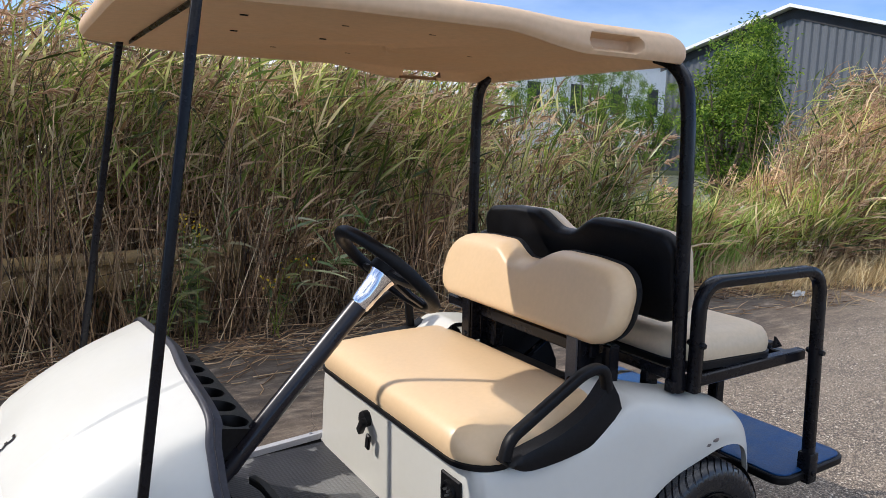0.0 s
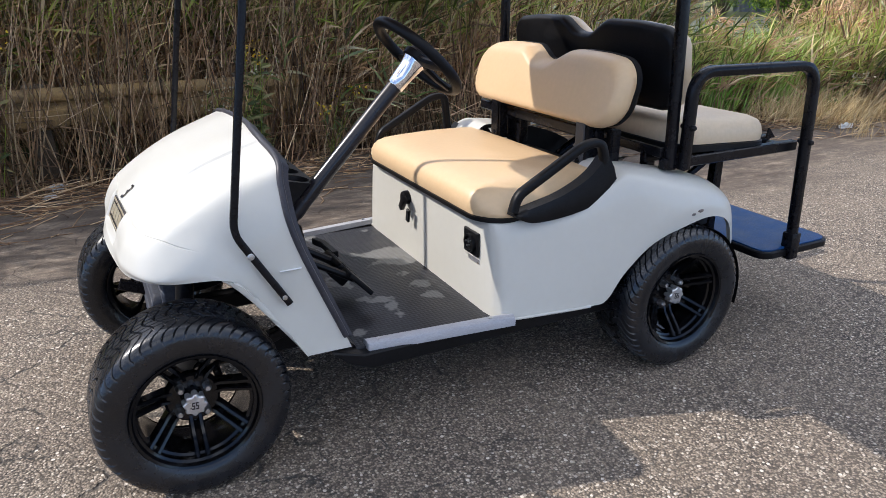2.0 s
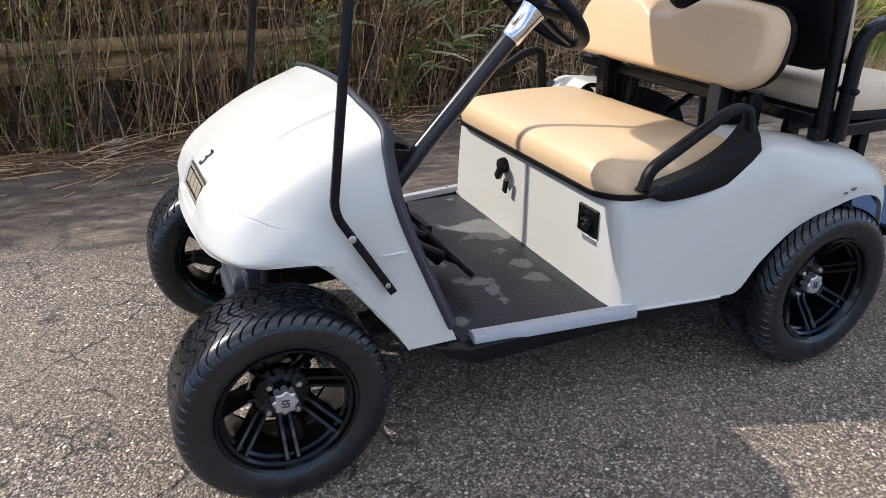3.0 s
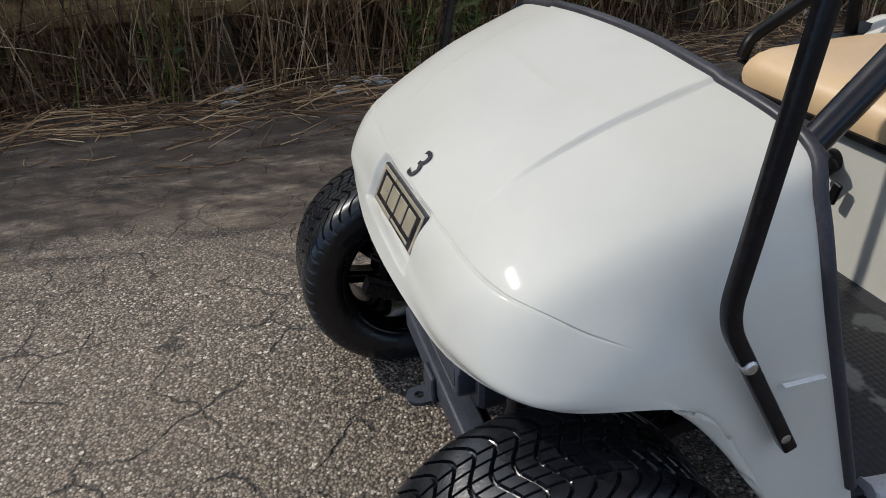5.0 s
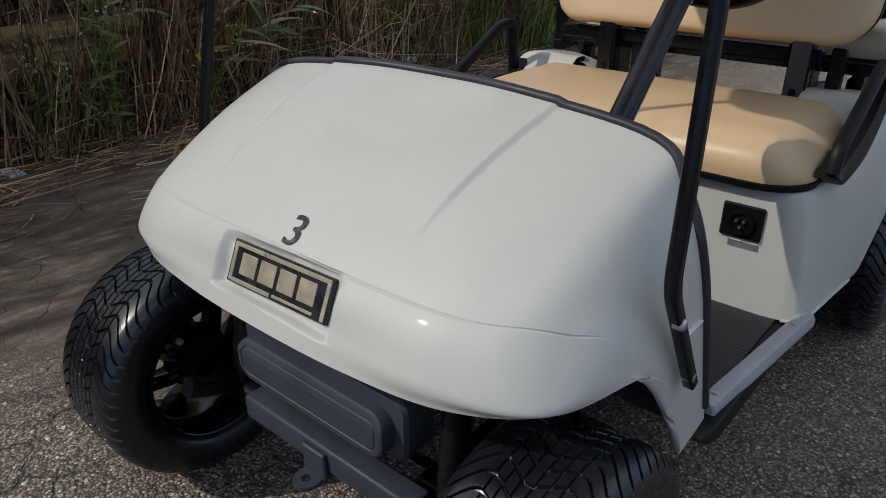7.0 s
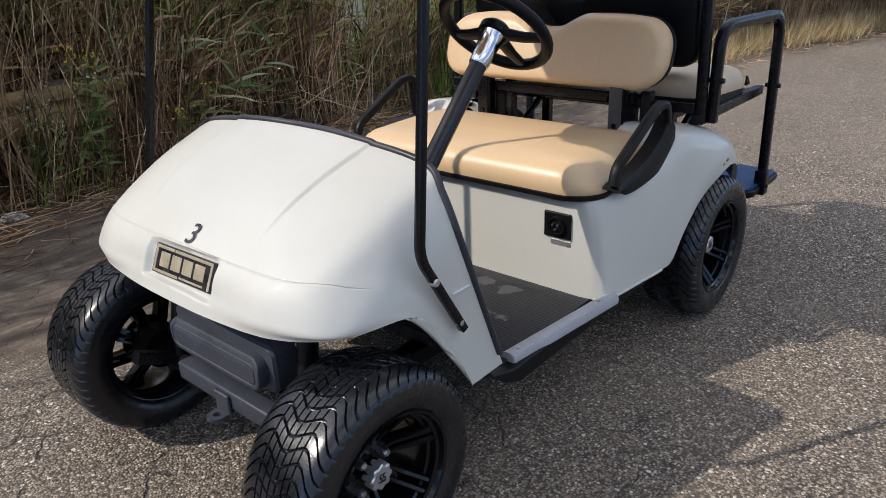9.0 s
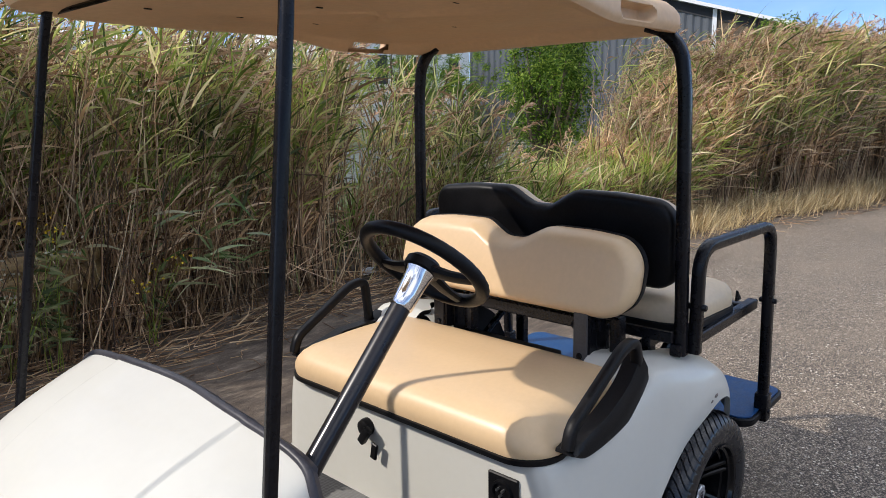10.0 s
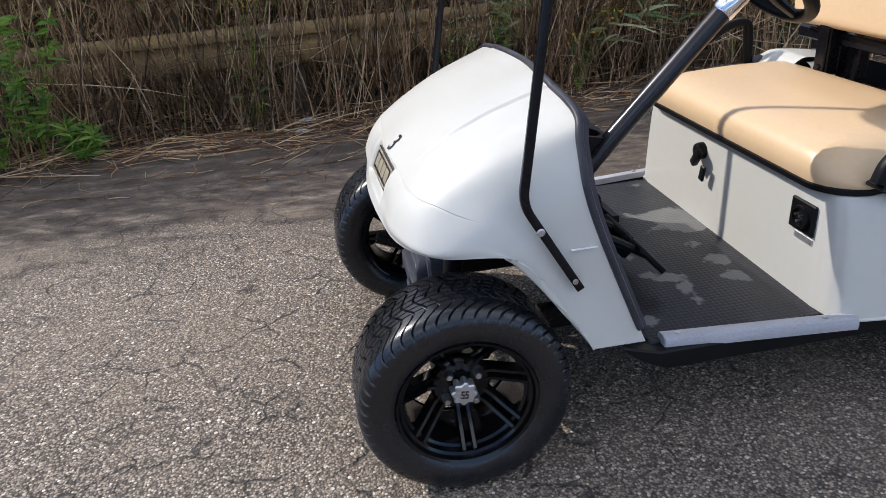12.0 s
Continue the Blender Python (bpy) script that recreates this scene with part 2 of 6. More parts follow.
    L.new(bp.outputs[0], b.inputs["Normal"])
    return m


M_GROUND = ground_material()


def plant(name, stops, rough=0.6, through=0.3, spec=0.3):
    """Leaf or straw: colour by the piece, part of the light comes through."""
    m = bpy.data.materials.new(name)
    m.use_nodes = True
    N, L = m.node_tree.nodes, m.node_tree.links
    b = N["Principled BSDF"]
    b.inputs["Roughness"].default_value = rough
    b.inputs["Specular IOR Level"].default_value = spec
    g = N.new("ShaderNodeNewGeometry")
    r = N.new("ShaderNodeValToRGB")
    while len(r.color_ramp.elements) < len(stops):
        r.color_ramp.elements.new(0.5)
    for e, (p, c) in zip(r.color_ramp.elements, stops):
        e.position, e.color = p, (*c, 1)
    L.new(g.outputs["Random Per Island"], r.inputs[0])
    tc = N.new("ShaderNodeTexCoord")
    n = N.new("ShaderNodeTexNoise")
    n.inputs["Scale"].default_value, n.inputs["Detail"].default_value = 1.1, 3
    L.new(tc.outputs["Object"], n.inputs[0])
    f = N.new("ShaderNodeMapRange")
    f.inputs[1].default_value, f.inputs[2].default_value, f.inputs[3].default_value, f.inputs[4].default_value = 0.3, 0.7, 0.55, 1.4
    L.new(n.outputs[0], f.inputs[0])
    x = N.new("ShaderNodeMix")
    x.data_type, x.blend_type = "RGBA", "MULTIPLY"
    x.inputs[0].default_value = 1.0
    L.new(r.outputs[0], x.inputs[6])
    L.new(f.outputs[0], x.inputs[7])
    L.new(x.outputs[2], b.inputs["Base Color"])
    if through:
        t = N.new("ShaderNodeBsdfTranslucent")
        L.new(x.outputs[2], t.inputs[0])
        s = N.new("ShaderNodeMixShader")
        s.inputs[0].default_value = through
        L.new(b.outputs[0], s.inputs[1])
        L.new(t.outputs[0], s.inputs[2])
        L.new(s.outputs[0], N["Material Output"].inputs[0])
    return m


# fresh green, made brighter still so the upper leaves look sunlit
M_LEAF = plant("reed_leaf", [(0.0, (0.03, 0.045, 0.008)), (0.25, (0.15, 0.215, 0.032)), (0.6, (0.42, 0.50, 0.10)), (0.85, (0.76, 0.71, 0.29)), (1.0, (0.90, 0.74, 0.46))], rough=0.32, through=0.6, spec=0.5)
M_SEDGE = plant("fresh_sedge", [(0.0, (0.12, 0.23, 0.03)), (0.5, (0.33, 0.52, 0.10)), (0.85, (0.58, 0.66, 0.24)), (1.0, (0.70, 0.58, 0.32))], rough=0.35, through=0.5)
M_BROAD = plant("broad_reed_leaf", [(0.0, (0.10, 0.18, 0.04)), (0.6, (0.34, 0.40, 0.18)), (1.0, (0.62, 0.56, 0.34))], rough=0.25, through=0.35, spec=0.6)
M_DRY = plant("dry_leaf", [(0.0, (0.09, 0.05, 0.024)), (0.35, (0.32, 0.185, 0.088)), (0.7, (0.60, 0.39, 0.20)), (1.0, (0.84, 0.65, 0.41))], rough=0.4, through=0.35)
M_STALK = plant("reed_stalk", [(0.0, (0.05, 0.029, 0.017)), (0.3, (0.25, 0.15, 0.08)), (0.75, (0.54, 0.36, 0.195)), (0.96, (0.84, 0.66, 0.44)), (1.0, (0.34, 0.36, 0.10))], rough=0.35, through=0.25, spec=0.5)
M_PLUME = plant("reed_plume", [(0.0, (0.22, 0.115, 0.065)), (0.5, (0.56, 0.36, 0.215)), (1.0, (0.86, 0.66, 0.47))], through=0.6)
M_STRAW = plant("fallen_straw", [(0.0, (0.07, 0.036, 0.019)), (0.5, (0.26, 0.15, 0.075)), (0.85, (0.52, 0.35, 0.19)), (1.0, (0.74, 0.54, 0.33))], through=0.0)
M_GRASS = plant("pale_grass", [(0.0, (0.28, 0.19, 0.08)), (0.5, (0.48, 0.36, 0.18)), (1.0, (0.70, 0.56, 0.33))], through=0.3)
M_BUSH = plant("bush_leaf", [(0.0, (0.03, 0.075, 0.008)), (0.5, (0.11, 0.20, 0.022)), (1.0, (0.34, 0.44, 0.06))], through=0.5)
M_WEED = plant("weed_leaf", [(0.0, (0.05, 0.12, 0.015)), (0.5, (0.14, 0.28, 0.035)), (1.0, (0.30, 0.42, 0.08))], rough=0.4, through=0.4)
M_DULL = plant("late_weed_leaf", [(0.0, (0.05, 0.07, 0.02)), (0.5, (0.15, 0.18, 0.06)), (1.0, (0.34, 0.30, 0.13))], rough=0.5, through=0.3)
M_BARK = mat("bark", (0.12, 0.09, 0.06), 0.85, vary=0.3, scale=12, bump=0.6, bump_scale=60)
M_YELLOW = plant("goldenrod", [(0.0, (0.55, 0.36, 0.02)), (1.0, (0.75, 0.55, 0.04))], through=0.2)
M_WHITEF = plant("white_umbel", [(0.0, (0.32, 0.30, 0.20)), (1.0, (0.50, 0.46, 0.33))], through=0.2)
M_RAIL = mat("faded_yellow_paint", (0.28, 0.18, 0.065), 0.65, vary=0.3, scale=6, bump=0.3, bump_scale=80, tint=(0.13, 0.09, 0.045))
M_PLASTIC_BAG = mat("white_litter", (0.52, 0.52, 0.51), 0.4, vary=0.15, scale=30)


# ---- mesh helpers ----
def finish(name, me, material, parent=None, label="", smooth=35):
    me.materials.append(material)
    if smooth:
        me.polygons.foreach_set("use_smooth", np.ones(len(me.polygons), dtype=bool))
        me.set_sharp_from_angle(angle=radians(smooth))
    ob = new(name, me)
    if parent is not None:
        ob.parent = parent
    if label:
        tagged(ob, label)
    return ob


def part(name, bm, material, parent=None, label="", smooth=35):
    me = bpy.data.meshes.new(name)
    bm.to_mesh(me)
    bm.free()
    return finish(name, me, material, parent, label, smooth)


def holder(name, m, label, category, group="", kind=""):
    ob = new(name)
    ob.matrix_world = m
    ob.empty_display_size = 0.1
    return tagged(ob, label, category, group, kind)


def soup(name, verts, quads, material, parent=None, label="", smooth=0):
    """A mesh from arrays of corners and four-cornered faces."""
    verts, quads = np.asarray(verts, np.float32), np.asarray(quads, np.int32)
    me = bpy.data.meshes.new(name)
    me.vertices.add(len(verts))
    me.vertices.foreach_set("co", verts.ravel())
    me.loops.add(quads.size)
    me.loops.foreach_set("vertex_index", quads.ravel())
    me.polygons.add(len(quads))
    me.polygons.foreach_set("loop_start", np.arange(0, quads.size, 4, dtype=np.int32))
    me.update(calc_edges=True)
    return finish(name, me, material, parent, label, smooth)


def grid_bm(P, closed_u=False, bm=None, flip=False):
    """Faces over a grid of points P[n, m, 3]."""
    bm = bm or bmesh.new()
    n, m = P.shape[:2]
    V = [[bm.verts.new(P[i, j]) for j in range(m)] for i in range(n)]
    for i in range(n if closed_u else n - 1):
        for j in range(m - 1):
            f = [V[i][j], V[(i + 1) % n][j], V[(i + 1) % n][j + 1], V[i][j + 1]]
            bm.faces.new(f[::-1] if flip else f)
    return bm


def spline(P, sub):
    """Catmull-Rom curve through the points along axis 0."""
    P = np.asarray(P, float)
    ext = np.concatenate([2 * P[:1] - P[1:2], P, 2 * P[-1:] - P[-2:-1]])
    out = []
    for i in range(len(P) - 1):
        p0, p1, p2, p3 = ext[i:i + 4]
        for t in np.arange(sub) / sub:
            out.append(0.5 * (2 * p1 + (p2 - p0) * t + (2 * p0 - 5 * p1 + 4 * p2 - p3) * t * t + (3 * p1 - p0 - 3 * p2 + p3) * t ** 3))
    out.append(P[-1])
    return np.array(out)


def rounded(points, r, steps=6):
    """A polyline whose inner corners are rounded with radius about r."""
    P = [Vector(p) for p in points]
    out = [P[0]]
    for a, b, c in zip(P, P[1:], P[2:]):
        d = min(r, (a - b).length * 0.49, (c - b).length * 0.49)
        s, e = b + (a - b).normalized() * d, b + (c - b).normalized() * d
        for i in range(steps + 1):
            t = i / steps
            out.append(s * (1 - t) ** 2 + b * 2 * t * (1 - t) + e * t * t)
    return out + [P[-1]]


def tube(points, r, sides=12, bm=None, square=0.0, cap=True, closed=False):
    """A pipe along points; square > 0 makes a square pipe of that side with worn corners; r may be a list."""
    bm = bm or bmesh.new()
    P = [Vector(p) for p in points]
    n = len(P)
    radii = r if isinstance(r, (list, tuple)) else [r] * n
    up = Vector((0, 0, 1))
    rings, side = [], None
    for i in range(n):
        a, c = (P[i - 1], P[(i + 1) % n]) if closed else (P[max(i - 1, 0)], P[min(i + 1, n - 1)])
        t = (c - a).normalized()
        if side is None:
            side = t.cross(up if abs(t.z) < 0.9 else Vector((0, 1, 0))).normalized()
        side = (side - t * side.dot(t)).normalized()
        other = t.cross(side)
        ring = []
        if square:
            h, k = square / 2, square * 0.38
            for x, y in ((h, -k), (h, k), (k, h), (-k, h), (-h, k), (-h, -k), (-k, -h), (k, -h)):
                ring.append(bm.verts.new(P[i] + side * x + other * y))
        else:
            for j in range(sides):
                a2 = 2 * math.pi * j / sides
                ring.append(bm.verts.new(P[i] + (side * math.cos(a2) + other * math.sin(a2)) * radii[i]))
        rings.append(ring)
    m = len(rings[0])
    for i in range(n if closed else n - 1):
        for j in range(m):
            A, B = rings[i], rings[(i + 1) % n]
            bm.faces.new((A[j], A[(j + 1) % m], B[(j + 1) % m], B[j]))
    if cap and not closed:
        bm.faces.new(rings[0][::-1])
        bm.faces.new(rings[-1])
    bmesh.ops.recalc_face_normals(bm, faces=bm.faces)
    return bm


def box(x0, x1, y0, y1, z0, z1, bevel=0.004, seg=2, bm=None, m=None):
    bm2 = bmesh.new()
    bmesh.ops.create_cube(bm2, size=1)
    for v in bm2.verts:
        v.co = ((x0 + x1) / 2 + v.co.x * (x1 - x0), (y0 + y1) / 2 + v.co.y * (y1 - y0), (z0 + z1) / 2 + v.co.z * (z1 - z0))
    if bevel:
        bmesh.ops.bevel(bm2, geom=bm2.edges[:], offset=bevel, segments=seg, affect="EDGES", profile=0.5)
    if m is not None:
        bm2.transform(m)
    if bm is None:
        return bm2
    me = bpy.data.meshes.new("tmp")
    bm2.to_mesh(me)
    bm2.free()
    bm.from_mesh(me)
    bpy.data.meshes.remove(me)
    return bm


def lathe(profile, n=48, bm=None):
    """A turned body about the y axis from (radius, y) points."""
    a = np.arange(n) * 2 * np.pi / n
    P = np.array([[[r * np.cos(t), y, r * np.sin(t)] for r, y in profile] for t in a])
    bm = grid_bm(P, True, bm)
    bmesh.ops.recalc_face_normals(bm, faces=bm.faces)
    return bm


def cushion(outline, depth_profile, centre, bm=None):
    """A padded slab: rings of a closed outline (u, v), each at (inset, height), closed with a flat cap at both ends.
    Returns rings in (u, v, h) turned into x, y, z by the function centre."""
    bm = bm or bmesh.new()
    O = np.asarray(outline, float)
    mid = O.mean(0)
    nrm = np.roll(O, -1, 0) - np.roll(O, 1, 0)
    nrm = np.stack([-nrm[:, 1], nrm[:, 0]], 1)
    nrm /= np.linalg.norm(nrm, axis=1)[:, None] + 1e-9
    if ((O - mid) * nrm).sum() > 0:
        nrm = -nrm
    rings = []
    for inset, h in depth_profile:
        rings.append([bm.verts.new(centre(*(p + n * inset), h)) for p, n in zip(O, nrm)])
    m = len(O)
    for A, B in zip(rings, rings[1:]):
        for j in range(m):
            bm.faces.new((A[j], A[(j + 1) % m], B[(j + 1) % m], B[j]))
    # both ends: gather to a smaller ring, then to the middle
    for ring, sign in ((rings[0], 0), (rings[-1], 1)):
        h = depth_profile[0][1] if not sign else depth_profile[-1][1]
        ins = depth_profile[0][0] if not sign else depth_profile[-1][0]
        last = ring
        for k in (0.85, 0.7, 0.55, 0.4, 0.25, 0.1):
            nxt = [bm.verts.new(centre(*(mid + (p + n * ins - mid) * k), h)) for p, n in zip(O, nrm)]
            for j in range(m):
                bm.faces.new((last[j], last[(j + 1) % m], nxt[(j + 1) % m], nxt[j]))
            last = nxt
        hub = bm.verts.new(centre(*mid, h))
        for j in range(m):
            bm.faces.new((last[j], last[(j + 1) % m], hub))
    bmesh.ops.recalc_face_normals(bm, faces=bm.faces)
    return bm


def round_rect(u0, u1, v0, v1, r, n=8):
    out = []
    for cx, cy, a0 in ((u1 - r, v0 + r, -90), (u1 - r, v1 - r, 0), (u0 + r, v1 - r, 90), (u0 + r, v0 + r, 180)):
        for i in range(n + 1):
            a = radians(a0 + 90 * i / n)
            out.append((cx + r * math.cos(a), cy + r * math.sin(a)))
    dense = []
    for a, b in zip(out, out[1:] + out[:1]):
        d = math.dist(a, b)
        k = max(1, int(d / 0.04))
        dense += [(a[0] + (b[0] - a[0]) * i / k, a[1] + (b[1] - a[1]) * i / k) for i in range(k)]
    return dense


def smooth(a, b, x):
    t = np.clip((np.asarray(x, float) - a) / (b - a), 0, 1)
    return t * t * (3 - 2 * t)


# ---- ground: one sheet to the horizon ----
def build_ground():
    """Nearly level paving that rises and dips by a few millimetres; falls gently to a ditch behind the reeds."""
    xs = np.concatenate([[-900, -300, -100, -40, -15], np.linspace(-6, 14, 101), [20, 40, 100, 300, 900]])
    ys = np.concatenate([[-900, -300, -100, -40, -12], np.linspace(-5, 8, 66), [14, 30, 80, 300, 900]])
    X, Y = np.meshgrid(xs, ys, indexing="ij")
    Z = np.zeros_like(X)
    near = (np.abs(X) < 20) & (np.abs(Y) < 15)
    for i, j in zip(*np.nonzero(near)):
        if Y[i, j] > 1.2:
            Z[i, j] = 0.02 * noise.noise((X[i, j] * 0.9, Y[i, j] * 0.9, 3.1)) * smooth(1.2, 2.6, Y[i, j])
    bm = grid_bm(np.stack([X, Y, Z], -1))
    bmesh.ops.recalc_face_normals(bm, faces=bm.faces)
    ob = part("ground", bm, M_GROUND, smooth=60)
    return tagged(ob, "worn tan chip-seal paving with fine cracks and silty edge", "paving", kind="structure")


build_ground()

# ---- the golf cart: nose towards -x, driver's side towards -y ----
CY = 0.0
cart = holder("golf_cart", pose(0, CY, 0), "cream golf cart with tan seats, beige roof and black wheels", "golf cart")
WB = 1.651


def mirror_y(P):
    Q = P.copy()
    Q[..., 1] *= -1
    return Q


PLATE_ACROSS, PLATE_UP = Vector((0.045, -1, -0.006)).normalized(), Vector((0.42, 0.02, 0.905)).normalized()
PLATE_AT, PLATE_OUT = Vector((-0.095, -0.028, 0.660)), PLATE_ACROSS.cross(PLATE_UP).normalized()


def build_cowl():
    # rows from the lower lip over the nose to the rear edge; points from the middle to the driver's side's lower edge
    half = [
        [(-0.141, 0, 0.592), (-0.128, -0.201, 0.586), (-0.101, -0.367, 0.589), (-0.024, -0.488, 0.597), (0.137, -0.537, 0.591), (0.212, -0.537, 0.491)],
        [(-0.121, 0, 0.640), (-0.115, -0.193, 0.628), (-0.110, -0.343, 0.626), (-0.050, -0.477, 0.616), (0.109, -0.529, 0.605), (0.278, -0.541, 0.398)],
        [(-0.078, 0, 0.713), (-0.068, -0.191, 0.704), (-0.053, -0.358, 0.703), (0.007, -0.460, 0.695), (0.146, -0.530, 0.617), (0.322, -0.537, 0.326)],
        [(0.113, 0, 0.826), (0.108, -0.193, 0.822), (0.114, -0.390, 0.803), (0.138, -0.476, 0.754), (0.213, -0.524, 0.621), (0.388, -0.534, 0.323)],
        [(0.316, 0, 0.900), (0.302, -0.194, 0.899), (0.304, -0.422, 0.872), (0.293, -0.486, 0.812), (0.313, -0.529, 0.667), (0.449, -0.530, 0.319)],
    ]
    H = np.array(half, float)
    C = np.concatenate([H[:, :0:-1] * (1, -1, 1), H], 1)
    S = spline(C, 84)
    v = np.linspace(0, 4, len(S))
    # fine rows and columns along the seam and the creases, wider ones elsewhere
    S = S[(np.arange(len(S)) % 4 == 0) | (np.abs(v - 1.97) < 0.05)]
    v = v[(np.arange(len(v)) % 4 == 0) | (np.abs(v - 1.97) < 0.05)]
    S = spline(S.transpose(1, 0, 2), 54).transpose(1, 0, 2)
    across = np.abs(np.linspace(-5, 5, S.shape[1]))
    S = S[:, (np.arange(S.shape[1]) % 3 == 0) | ((across > 1.05) & (across < 1.40)) | ((across > 0.4) & (across < 0.75))]
    # keep the foot of the side panel angular
    n, m = S.shape[:2]
    for e, step in ((0, 1), (m - 1, -1)):
        line = np.stack([np.interp(v, [0, 1, 2, 3, 4], C[:, 0 if e == 0 else -1, a]) for a in range(3)], -1)
        shift = line - S[:, e]
        for k in range(16):
            S[:, e + step * k] += shift * (1 - k / 16) ** 1.5
    du = np.gradient(S, axis=0)
    dv = np.gradient(S, axis=1)
    nrm = np.cross(dv, du)
    nrm /= np.linalg.norm(nrm, axis=2)[..., None]
    if nrm[n // 2, m // 2, 2] < 0:
        nrm = -nrm
    v = v[:, None] + np.zeros((1, m))
    ay = np.abs(S[..., 1])
    edge = 0.221 + 0.021 * np.clip(v - 2.0, 0, 2)
    rise = 0.0065 * smooth(edge + 0.003, edge - 0.0035, ay) * smooth(2.2, 3.1, v) * (1 - 0.3 * smooth(3.6, 4.0, v))
    swell = 0.005 * np.sin(np.pi * np.clip(v - 2, 0, 1)) * smooth(0.42, 0.25, ay)
    seam = -0.0032 * np.exp(-((v - 1.97) / 0.0095) ** 2) * smooth(0.50, 0.47, ay)
    lower = 0.0015 * smooth(2.0, 1.93, v) * smooth(0.52, 0.40, ay)
    # shallow recess, wider than the nameplate that sits in it
    plate = -0.017 * smooth(0.126, 0.104, S[..., 1]) * smooth(-0.162, -0.150, S[..., 1]) * smooth(0.62, 0.82, v) * smooth(1.93, 1.80, v)
    S = S + nrm * (rise + seam + lower + plate + swell)[..., None]
    # flat seat for the nameplate
    d = (S - np.array(PLATE_AT)) @ np.array(PLATE_OUT)
    w = np.abs((S - np.array(PLATE_AT)) @ np.array(PLATE_UP))
    inside = smooth(0.128, 0.116, np.abs(S[..., 1] + 0.028)) * smooth(0.050, 0.040, w) * (v < 2.4)
    S = S - (np.maximum(d + 0.003, 0) * inside)[..., None] * np.array(PLATE_OUT)
    bm = grid_bm(S)
    inner = S - nrm * 0.007
    V = [[bm.verts.new(inner[i, j]) for j in range(m)] for i in range(n)]
    for i in range(n - 1):
        for j in range(m - 1):
            bm.faces.new((V[i][j], V[i][j + 1], V[i + 1][j + 1], V[i + 1][j]))
    bm.verts.ensure_lookup_table()
    O = [[bm.verts[i * m + j] for j in range(m)] for i in range(n)]
    for A, B in ((O[0], V[0]), (O[-1], V[-1]), ([r[0] for r in O], [r[0] for r in V]), ([r[-1] for r in O], [r[-1] for r in V])):
        for k in range(len(A) - 1):
            bm.faces.new((A[k], A[k + 1], B[k + 1], B[k]))
    bmesh.ops.recalc_face_normals(bm, faces=bm.faces)
    cowl = part("cowl", bm, M_PAINT, cart, "cream front cowl with faint crease lines", smooth=50)
    # dark edging along the rear rim
    rim = [Vector(p) for p in S[-1, ::3]]
    bm = bmesh.new()
    tube(rim, 0.009, 8, bm)
    lip = S[-1, ::3]
    back = lip + np.stack([0.026 + 0 * lip[:, 0], -np.sign(lip[:, 1]) * 0.012 * (np.abs(lip[:, 1]) > 0.45), -0.012 + 0 * lip[:, 0]], -1)
    grid_bm(np.stack([lip + (0, 0, 0.006), back], 0), bm=bm)
    part("trim", bm, M_TRIM, cowl, "charcoal rubber edging", smooth=60)
    return cowl, S


cowl, COWL = build_cowl()


